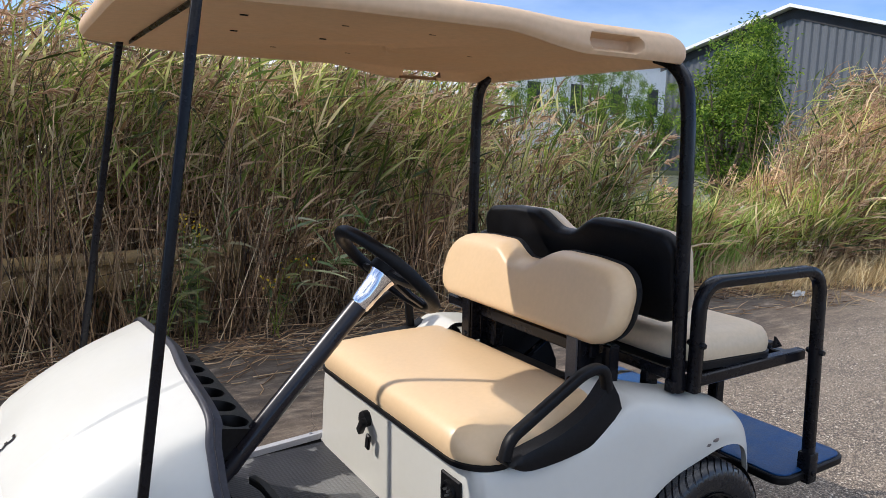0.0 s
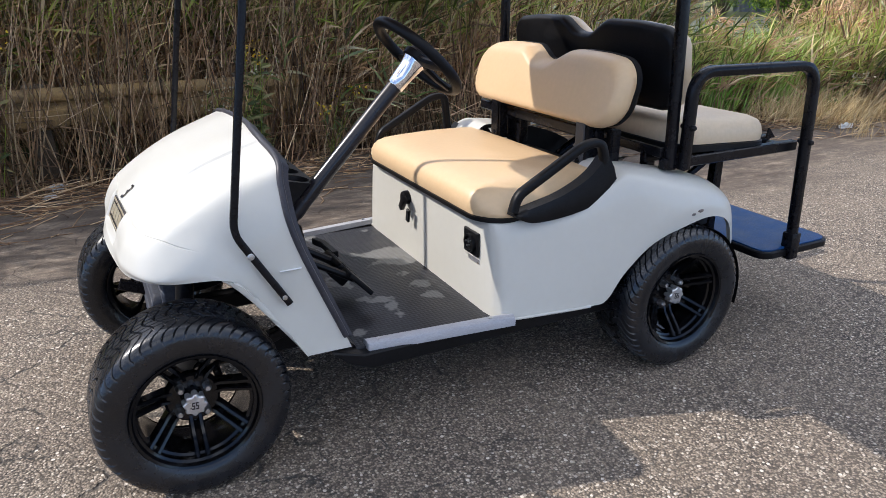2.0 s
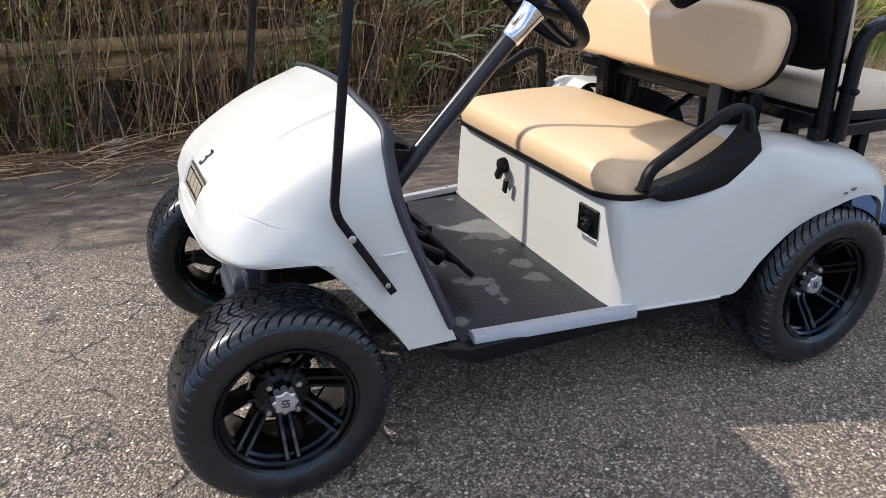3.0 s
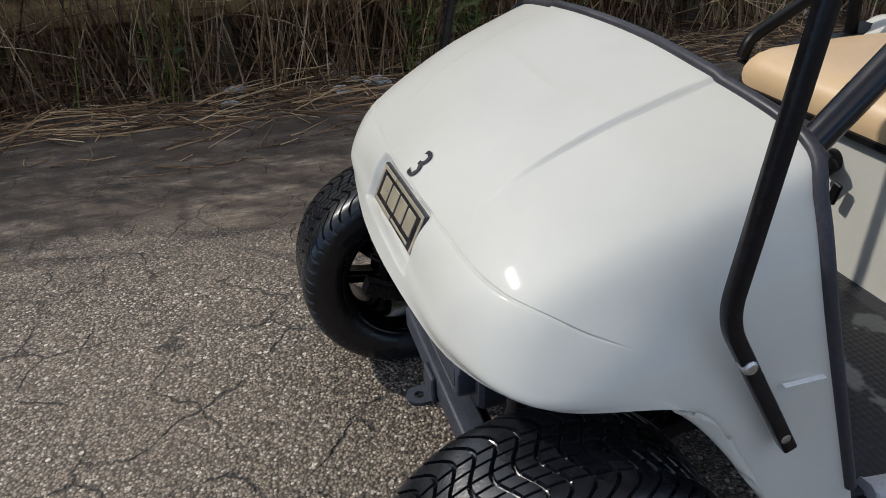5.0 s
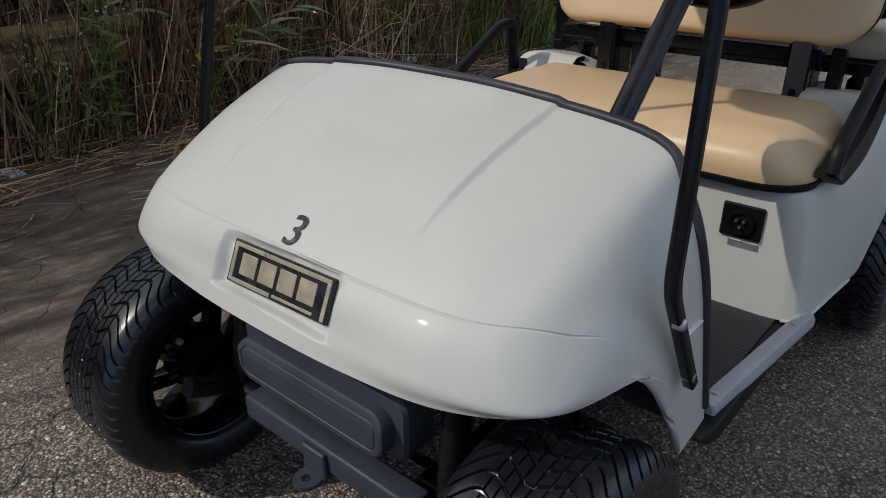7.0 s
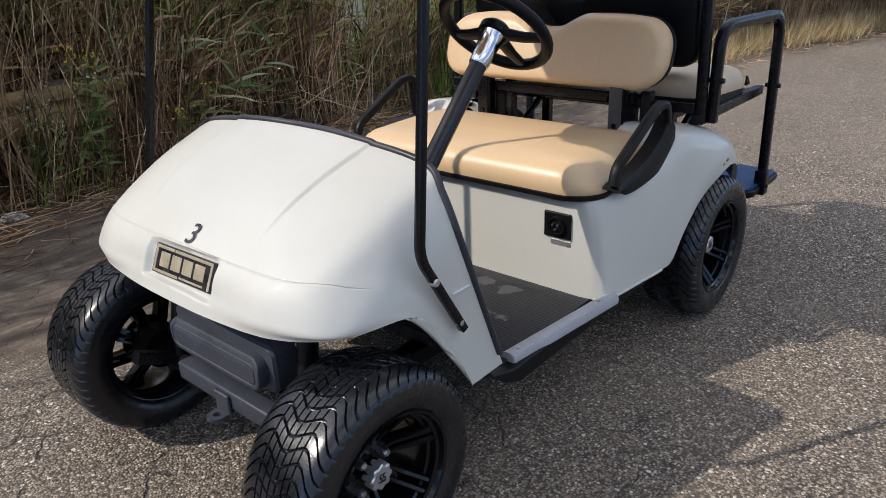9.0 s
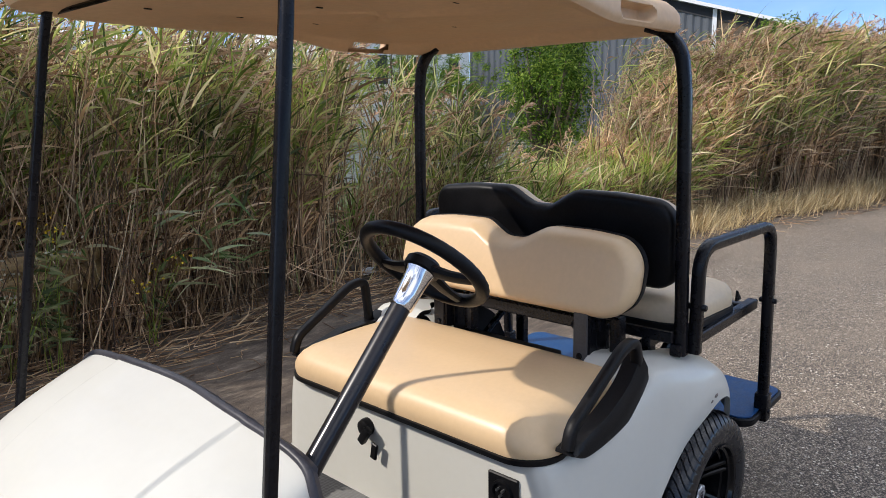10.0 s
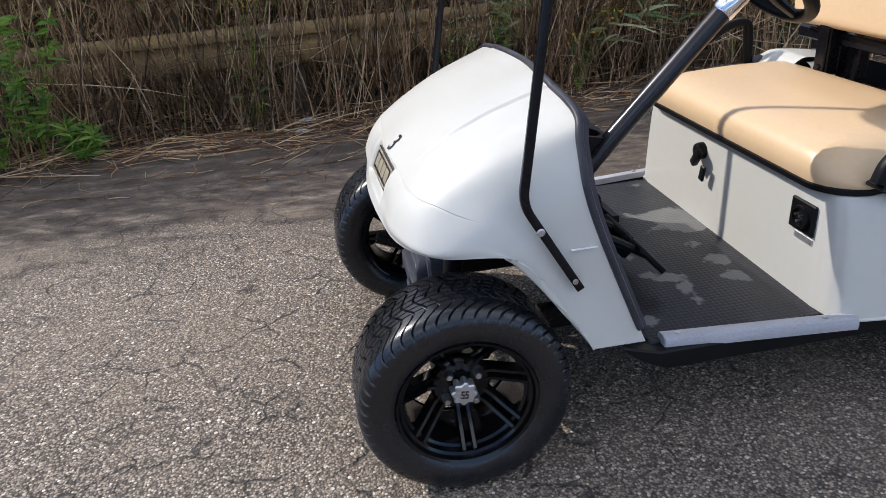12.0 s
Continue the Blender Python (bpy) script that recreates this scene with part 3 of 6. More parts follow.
def build_badge():
    """Nameplate on the nose: pale border, dark field, four plain blocks where the lettering stands, a thin line below."""
    base = Matrix((PLATE_ACROSS, PLATE_UP, PLATE_OUT)).transposed().to_4x4()
    base.translation = PLATE_AT
    def slab(u0, u1, v0, v1, w0, w1, b=0.0008):
        return box(u0, u1, v0 * 0.88, v1 * 0.88, w0, w1, b, 1, m=base)
    badge = part("badge", slab(-0.115, 0.115, -0.040, 0.040, -0.012, 0.004, 0.002), M_BADGE, cowl, "dark nameplate with pale border", smooth=30)
    part("border", slab(-0.110, 0.110, 0.0285, 0.0365, 0.0035, 0.0055), M_GOLD, badge)
    part("border", slab(-0.110, -0.102, -0.036, 0.0285, 0.0035, 0.0055), M_GOLD, badge)
    part("border", slab(0.102, 0.110, -0.036, 0.0285, 0.0035, 0.0055), M_GOLD, badge)
    part("border", slab(-0.102, -0.01, -0.0365, -0.0290, 0.0035, 0.0055), M_GOLD, badge)
    for i in range(4):
        u = -0.088 + i * 0.045
        bm = slab(u, u + 0.037, -0.019, 0.021, 0.0035, 0.0055)
        part("emblem_block", bm, M_GOLD, badge, smooth=30)
    part("thin_bar", slab(-0.005, 0.085, -0.034, -0.0285, 0.0035, 0.005), M_GOLD, badge)
    # the number decal above it
    fc = bpy.data.curves.new("digit", "FONT")
    fc.offset, fc.body, fc.size, fc.extrude, fc.align_x, fc.align_y = 0.0002, "3", 0.075, 0.0003, "CENTER", "CENTER"
    tmp = new("tmp_digit", fc)
    me = bpy.data.meshes.new_from_object(tmp.evaluated_get(bpy.context.evaluated_depsgraph_get()))
    bpy.data.objects.remove(tmp)
    up2 = Vector((0.79, 0, 0.61)).normalized()
    lean = (Vector((0, -1, 0)) + up2 * 0.06).normalized()
    out2 = lean.cross(up2).normalized()
    if out2.z < 0:
        out2 = -out2
    m = Matrix((lean, up2, out2)).transposed().to_4x4()
    # sits on the surface of the cowl
    i, j = np.unravel_index(np.argmin(np.abs(COWL[..., 1] + 0.030) + np.abs(COWL[..., 2] - 0.728) + (COWL[..., 0] > 0.2) * 9), COWL.shape[:2])
    m.translation = Vector(COWL[i, j]) + out2 * 0.0012
    me.transform(m)
    near = COWL[(np.abs(COWL[..., 1] + 0.030) < 0.09) & (np.abs(COWL[..., 2] - 0.728) < 0.09)]
    flat = np.stack([near @ np.array(lean), near @ np.array(up2)], -1)
    for v in me.vertices:
        k = np.argmin(np.linalg.norm(flat - (v.co.dot(lean), v.co.dot(up2)), axis=1))
        d = v.co.dot(out2) - m.translation.dot(out2)
        v.co += out2 * (float(near[k] @ np.array(out2)) + 0.0024 + d - v.co.dot(out2))
    finish("number_decal", me, M_BADGE, cowl, "dark digit 3 decal", smooth=0)


build_badge()


def build_body():
    # stations from the seat panel's corner to the tail: points from the lower edge up the side and inwards over the top
    st = [
        [(0.930, -0.468, 0.298), (0.930, -0.454, 0.46), (0.930, -0.432, 0.590), (0.936, -0.412, 0.612), (0.95, -0.30, 0.612)],
        [(0.942, -0.524, 0.298), (0.942, -0.507, 0.46), (0.942, -0.484, 0.590), (0.948, -0.450, 0.612), (0.96, -0.30, 0.612)],
        [(0.984, -0.553, 0.298), (0.984, -0.535, 0.46), (0.984, -0.512, 0.592), (0.984, -0.472, 0.612), (0.99, -0.30, 0.612)],
        [(1.150, -0.568, 0.292), (1.150, -0.552, 0.46), (1.150, -0.531, 0.606), (1.150, -0.492, 0.626), (1.15, -0.30, 0.620)],
        [(1.280, -0.580, 0.290), (1.290, -0.570, 0.48), (1.300, -0.553, 0.640), (1.305, -0.512, 0.672), (1.31, -0.33, 0.670)],
        [(1.342, -0.588, 0.302), (1.372, -0.582, 0.50), (1.400, -0.568, 0.680), (1.400, -0.520, 0.728), (1.40, -0.34, 0.730)],
        [(1.402, -0.598, 0.392), (1.440, -0.594, 0.54), (1.460, -0.580, 0.682), (1.460, -0.525, 0.730), (1.46, -0.34, 0.733)],
        [(1.508, -0.606, 0.482), (1.530, -0.606, 0.58), (1.555, -0.585, 0.672), (1.555, -0.525, 0.717), (1.56, -0.43, 0.720)],
        [(1.640, -0.612, 0.526), (1.660, -0.612, 0.595), (1.690, -0.585, 0.650), (1.690, -0.520, 0.688), (1.69, -0.43, 0.692)],
        [(1.768, -0.610, 0.544), (1.795, -0.602, 0.58), (1.825, -0.572, 0.615), (1.835, -0.505, 0.642), (1.84, -0.42, 0.645)],
        [(1.866, -0.600, 0.506), (1.890, -0.586, 0.53), (1.915, -0.552, 0.560), (1.932, -0.485, 0.580), (1.94, -0.41, 0.583)],
        [(1.922, -0.582, 0.400), (1.945, -0.562, 0.43), (1.965, -0.520, 0.460), (1.985, -0.455, 0.478), (1.99, -0.40, 0.480)],
    ]
    S = spline(np.array(st, float) + (0, -0.008, 0), 8)
    S = spline(S.transpose(1, 0, 2), 8).transpose(1, 0, 2)
    bm = bmesh.new()
    walls = []
    for P in (S, mirror_y(S)):
        grid_bm(P, bm=bm)
        # rolled lower edge and inner wall, so that the shell has depth
        low = P[:, 0]
        turn = np.sign(P[0, 0, 1])
        roll = np.stack([low, low - (0, turn * 0.018, -0.004), low - (0, turn * 0.020, -0.05)], 1)
        grid_bm(roll, bm=bm)
        top = P[8 * 5:, -1]
        wall = np.stack([top, np.stack([top[:, 0], top[:, 1], np.full(len(top), 0.42)], -1)], 1)
        walls.append(wall)
    # seat panel between the corners
    cols = S[0]
    grid_bm(np.stack([cols, mirror_y(cols)], 0), bm=bm)
    bmesh.ops.remove_doubles(bm, verts=bm.verts, dist=0.0004)
    bmesh.ops.recalc_face_normals(bm, faces=bm.faces)
    body = part("body", bm, M_PAINT, cart, "cream rear body with flared wheel arches and scuffs", smooth=50)
    for P in (S, mirror_y(S)):
        part("lower_lip", tube([Vector(p) for p in P[6:34:2, 0]], 0.0048, 8), M_PAINT, body, "rolled cream lower edge")
    for wall in walls:
        part("fender_liner", grid_bm(wall), M_BPLAST, body)
    # bag well behind the seat: cream sloped sides, a floor painted grey for its shade and a black lid; open towards the
    # tail
    ys = np.array([-0.37, -0.325, -0.265, -0.225])
    for s, end in ((-1, 1.62), (1, 1.50)):
        P = np.array([[(x, -s * y, z) for y, z in zip(ys, (0.726, 0.716, 0.665, 0.640))] for x in np.linspace(1.42, end, 8)])
        part("well_side", grid_bm(P), M_PAINT, body, smooth=60)
    P = np.array([[(x, y, 0.640) for y in np.linspace(-0.225, 0.225, 9)] for x in np.linspace(1.42, 1.56, 8)])
    part("well_floor", grid_bm(P), M_FASCIA, body, "bag well floor, coloured dark grey for its shade", smooth=60)
    part("well_lid", box(1.425, 1.540, -0.17, 0.20, 0.645, 0.668, 0.006, 2), M_BPLAST, body)
    part("scratch", box(0.258, 0.318, -0.5375, -0.5300, 0.5950, 0.5962, 0.0003, 1), M_CHALK, cowl, "pale scratch in the paint")
    # chipped paint above the driver's rear wheel, rusty where bare
    for x, z, w in ((1.676, 0.566, 0.013), (1.708, 0.574, 0.015)):
        bm = bmesh.new()
        bmesh.ops.create_icosphere(bm, subdivisions=2, radius=1)
        for v in bm.verts:
            k = 1 + 0.35 * noise.noise(v.co * 1.7 + Vector((x * 40, 0, 0)))
            v.co = (v.co.x * w * k, v.co.y * 0.003, v.co.z * 0.006 * k)
        bm.transform(Matrix.Translation((x, -0.6200, z)) @ Matrix.Rotation(radians(-8), 4, "X"))
        part("paint_chip", bm, M_RUST, body, "rusty paint chip")
    return body


body = build_body()


def build_chassis():
    bm = bmesh.new()
    for y in (-0.518, 0.518):
        side = [(0.385, 0.322), (0.440, 0.268), (0.505, 0.238), (1.440, 0.236), (1.440, 0.292), (0.480, 0.292)]
        rows = np.array([[(x, y + w, z + e * (0.005 if z < 0.28 else -0.005)) for x, z in side + side[:1]] for w, e in ((-0.030, 1), (-0.026, 0), (0.026, 0), (0.030, 1))])
        grid_bm(rows, bm=bm)
        for r in (rows[0], rows[-1]):
            bm.faces.new([bm.verts.new(q) for q in r[:-1]])
    for y in (-0.20, 0.20):
        box(-0.02, 2.05, y - 0.03, y + 0.03, 0.19, 0.25, 0.006, 1, bm)
    bmesh.ops.recalc_face_normals(bm, faces=bm.faces)
    part("frame", bm, M_BPLAST, cart, "black steel chassis rails and rocker panels")
    bm = box(0.47, 0.945, -0.51, 0.51, 0.262, 0.298, 0.004)
    P = np.array([[(0.475, y, 0.297), (0.43, y, 0.345), (0.36, y, 0.56), (0.335, y, 0.70)] for y in (-0.50, 0.50)], float)
    grid_bm(P, bm=bm)
    part("floor_mat", bm, M_MAT, cart, "dark rubber floor mat worn pale in patches")
    for s in (-1, 1):
        bm = bmesh.new()
        # it widens outwards towards the rear
        prof = [(0.492, 0.296), (0.497, 0.316), (0.518, 0.319), (0.528, 0.314), (0.533, 0.302), (0.532, 0.286), (0.515, 0.280)]
        P = np.array([[(x, s * (y + 0.107 * (x - 0.50) - (0.004 if x in (0.500, 0.985) else 0)), z) for y, z in prof] for x in (0.500, 0.503, 0.6, 0.72, 0.84, 0.982, 0.985)], float)
        grid_bm(P, bm=bm)
        for e in (P[0], P[-1]):
            bm.faces.new([bm.verts.new(p) for p in e])
        bmesh.ops.recalc_face_normals(bm, faces=bm.faces)
        sill = part("sill_plate", bm, M_SILL, cart, "scuffed grey sill plate")
        for x in (0.537, 0.905):
            bm = lathe([(0.0, 0.0), (0.006, 0.0), (0.007, 0.003), (0.003, 0.004), (0.0, 0.004)], 12)
            bm.transform(Matrix.Translation((x, s * (0.514 + 0.107 * (x - 0.50)), 0.318)) @ Matrix.Rotation(radians(90), 4, "X"))
            part("screw", bm, M_STEEL, sill)
    # front axle, springs, steering links and hubs
    bm = tube([(0.0, -0.36, 0.25), (0.0, 0.36, 0.25)], 0.028, 12)
    for y in (-0.29, 0.29):
        P = [(-0.12 + 0.46 * i / 10, y, 0.235 + 0.06 * (1 - (1 - i / 5) ** 2) * -1 + 0.08) for i in range(11)]
        tube(P, 0.02, 8, bm, square=0.035)
        tube([(0.0, y, 0.24), (0.05, y * 0.93, 0.55)], 0.026, 12, bm)
    tube([(0.09, -0.37, 0.24), (0.09, 0.37, 0.24)], 0.012, 8, bm)
    part("front_axle", bm, M_BLACK, cart)
    bm = tube([(WB, -0.40, 0.26), (WB, 0.40, 0.26)], 0.04, 12)
    box(WB - 0.13, WB + 0.15, -0.12, 0.12, 0.16, 0.36, 0.03, 3, bm)
    for y in (-0.33, 0.33):
        P = [(WB - 0.3 + 0.6 * i / 10, y, 0.33 - 0.05 * (1 - (1 - i / 5) ** 2)) for i in range(11)]
        tube(P, 0.02, 8, bm, square=0.04)
    part("rear_axle", bm, M_BLACK, cart)
    # dark tray that closes the space under seat and tail
    bm = box(0.95, 1.95, -0.33, 0.33, 0.31, 0.42, 0.01)
    box(0.96, 1.42, -0.455, 0.455, 0.31, 0.60, 0.01, 1, bm)
    part("battery_bay", bm, M_BPLAST, cart)
    for s in (-1, 1):
        a = np.linspace(math.radians(-12), math.radians(168), 26)
        P = np.array([[(WB + 0.035 + 0.30 * math.cos(t), s * y, 0.215 + 0.295 * math.sin(t)) for y in (0.345, 0.60)] for t in a])
        bm = grid_bm(P)
        part("wheel_well", bm, M_BPLAST, cart)


build_chassis()


def build_front():
    # slate-grey moulded fascia and steel bumper beam between the front wheels
    O = round_rect(-0.215, 0.215, 0.340, 0.470, 0.030)
    bm = cushion(O, [(0, 0.06), (0, 0.0), (0.006, -0.008)], lambda u, v, h: Vector((-0.012 + h, u, v)))
    f = part("fascia", bm, M_FASCIA, cart, "slate grey moulded plastic front panel")
    # flat raised panel whose upper edge slopes back; a moulding line runs round its face
    O = round_rect(-0.190, 0.205, 0.352, 0.442, 0.036)
    lean = lambda u, v, h: Vector((-0.020 + h + 0.35 * max(0, v - 0.412), u, v))
    bm = cushion(O, [(0, 0.0), (0.0, -0.024), (0.002, -0.029), (0.006, -0.031), (0.014, -0.031), (0.0155, -0.0292), (0.0185, -0.0292), (0.020, -0.031)], lean)
    part("raised_panel", bm, M_FASCIA, f, smooth=25)
    bm = box(-0.050, 0.000, -0.250, 0.205, 0.246, 0.300, 0.008, 3)
    b = part("bumper", bm, M_FASCIA, cart, "dark steel bumper beam")
    # tow eye: flat tongue with a hole, held by a bent strap
    bm = box(-0.060, -0.050, -0.045, 0.015, 0.232, 0.292, 0.003, 1)
    cx, cy, a = -0.078, -0.015, np.linspace(0, 2 * math.pi, 24, endpoint=False)
    rim = [(cx + 0.026 * math.cos(t) + (0.022 if math.cos(t) > 0 else 0), cy + 0.026 * math.sin(t)) for t in a]
    hole = [(cx + 0.010 * math.cos(t), cy + 0.010 * math.sin(t)) for t in a]
    P = np.array([[(*rim[k], 0.230), (*rim[k], 0.238), (*hole[k], 0.238), (*hole[k], 0.230), (*rim[k], 0.230)] for k in range(len(a))])
    grid_bm(P, True, bm)
    bmesh.ops.recalc_face_normals(bm, faces=bm.faces)
    part("tow_eye", bm, M_FASCIA, b)


build_front()


def build_dash():
    # moulded tray behind the cowl's rim; oval wells go down through its top
    bm = bmesh.new()
    ys = np.linspace(-0.262, 0.398, 7)
    a = np.linspace(0, 2 * math.pi, 32, endpoint=False)
    x0, x1, zf, zb = 0.352, 0.462, 0.766, 0.744
    level = lambda x: zf + (zb - zf) * (x - x0) / (x1 - x0)
    for y0, y1 in zip(ys, ys[1:]):
        cx, cy, hx, hy = (x0 + x1) / 2 + 0.002, (y0 + y1) / 2, (x1 - x0) / 2, (y1 - y0) / 2
        rows = []
        for t in a:
            c, q = math.cos(t), math.sin(t)
            k = 1 / max(abs(c), abs(q))
            sx, sy = (x0 + x1) / 2 + hx * c * k, cy + hy * q * k
            ex, ey = cx + 0.040 * c, cy + 0.043 * q
            rows.append([(sx, sy, level(sx)), (ex, ey, level(ex)), (ex - 0.003 * c, ey - 0.003 * q, level(ex) - 0.004), (cx + 0.034 * c, cy + 0.037 * q, 0.690), (cx, cy, 0.688)])
        grid_bm(np.array(rows), True, bm)
    side = np.array([[(0.318, y, 0.893 - 0.83 * abs(y) ** 2.2), (x0 - 0.004, y, 0.792), (x0, y, zf)] for y in np.linspace(-0.262, 0.398, 25)])
    grid_bm(side, bm=bm)
    lip = np.array([[(x1, y, zb), (x1 + 0.004, y, zb - 0.006), (x1 - 0.010, y, 0.700), (0.40, y, 0.640)] for y in np.linspace(-0.262, 0.398, 25)])
    grid_bm(lip, bm=bm)
    for y in (-0.262, 0.398):
        bm.faces.new([bm.verts.new(q) for q in ((x0, y, zf), (x1, y, zb), (x1 + 0.004, y, zb - 0.006), (x1 - 0.010, y, 0.700), (0.40, y, 0.640), (0.34, y, 0.70))])
    bmesh.ops.recalc_face_normals(bm, faces=bm.faces)
    part("dashboard", bm, M_BPLAST, cart, "black moulded dash tray with oval cup wells", smooth=40)


build_dash()


def build_steering():
    base, top = Vector((0.43, -0.254, 0.708)), Vector((0.808, -0.254, 1.102))
    d = (top - base).normalized()
    col = part("steering_column", tube([base - d * 0.12, top - d * 0.05], 0.024, 16), M_COLUMN, cart)
    bm = tube([top - d * q for q in (0.120, 0.116, 0.085, 0.055, 0.032, 0.014, 0.006, -0.004)], [0.0255, 0.028, 0.029, 0.031, 0.035, 0.042, 0.044, 0.039], 24)
    part("clamp", bm, M_CHROME, col, "chrome column cover")
    c = top + d * 0.002
    m = Matrix.Translation(c) @ d.to_track_quat("Y", "Z").to_matrix().to_4x4()
    bm = bmesh.new()
    n, k = 72, 12
    P = np.array([[((0.153 + 0.0165 * math.cos(b) * (1 + 0.06 * math.cos(a * 36))) * math.cos(a), 0.0165 * math.sin(b) - 0.005, (0.153 + 0.0165 * math.cos(b)) * math.sin(a))
                   for b in np.linspace(0, 2 * math.pi, k + 1)] for a in np.arange(n) * 2 * math.pi / n])
    grid_bm(P, True, bm)
    bmesh.ops.remove_doubles(bm, verts=bm.verts, dist=0.0002)
    bmesh.ops.recalc_face_normals(bm, faces=bm.faces)
    bm.transform(m)
    w = part("steering_wheel", bm, M_BPLAST, cart, "black steering wheel with moulded grip")
    for a in (-8, 188, 278):
        bm = bmesh.new()
        t = radians(a)
        P = [(0.02 * math.cos(t), -0.012, 0.02 * math.sin(t)), (0.09 * math.cos(t), -0.016, 0.09 * math.sin(t)), (0.148 * math.cos(t), -0.005, 0.148 * math.sin(t))]
        tube(P, [0.026, 0.021, 0.018], 8, bm)
        for v in bm.verts:
            v.co.y = -0.012 + (v.co.y + 0.012) * 0.5
        bm.transform(m)
        part("spoke", bm, M_BPLAST, w)
    bm = lathe([(0.0, 0.012), (0.035, 0.010), (0.045, 0.0), (0.045, -0.02), (0.03, -0.03)], 24)
    bm.transform(m)
    part("hub", bm, M_BPLAST, w)
    # brake and accelerator pads side by side, hung from the wall below the dash, with a bar to the parking catch
    tilt = Matrix.Rotation(radians(48), 4, "Y")
    seat = Matrix.Translation((0.566, -0.133, 0.404)) @ tilt
    bm = bmesh.new()
    box(-0.052, 0.052, -0.075, 0.075, -0.010, 0.010, 0.005, 2, bm, seat)
    for k in range(5):
        box(-0.046 + k * 0.020, -0.038 + k * 0.020, -0.069, 0.069, 0.008, 0.013, 0.001, 1, bm, seat)
    box(-0.034, 0.034, -0.040, 0.030, -0.050, -0.008, 0.008, 2, bm, seat)
    tube(rounded([(0.38, -0.125, 0.52), (0.47, -0.125, 0.47), (0.555, -0.125, 0.415)], 0.03), 0.014, 8, bm)
    brake = part("brake_pedal", bm, M_BPLAST, cart, "black ribbed brake pedal")
    part("catch_bar", tube([(0.567, -0.062, 0.424), (0.560, 0.045, 0.428), (0.550, 0.115, 0.420)], 0, 8, None, square=0.024), M_BPLAST, brake)
    bm = bmesh.new()
    box(-0.055, 0.055, -0.036, 0.036, -0.009, 0.009, 0.005, 2, bm, Matrix.Translation((0.574, -0.262, 0.400)) @ tilt)
    tube(rounded([(0.39, -0.262, 0.51), (0.48, -0.262, 0.46), (0.560, -0.262, 0.410)], 0.03), 0.012, 8, bm)
    part("accelerator_pedal", bm, M_BPLAST, cart, "black accelerator pedal")


build_steering()


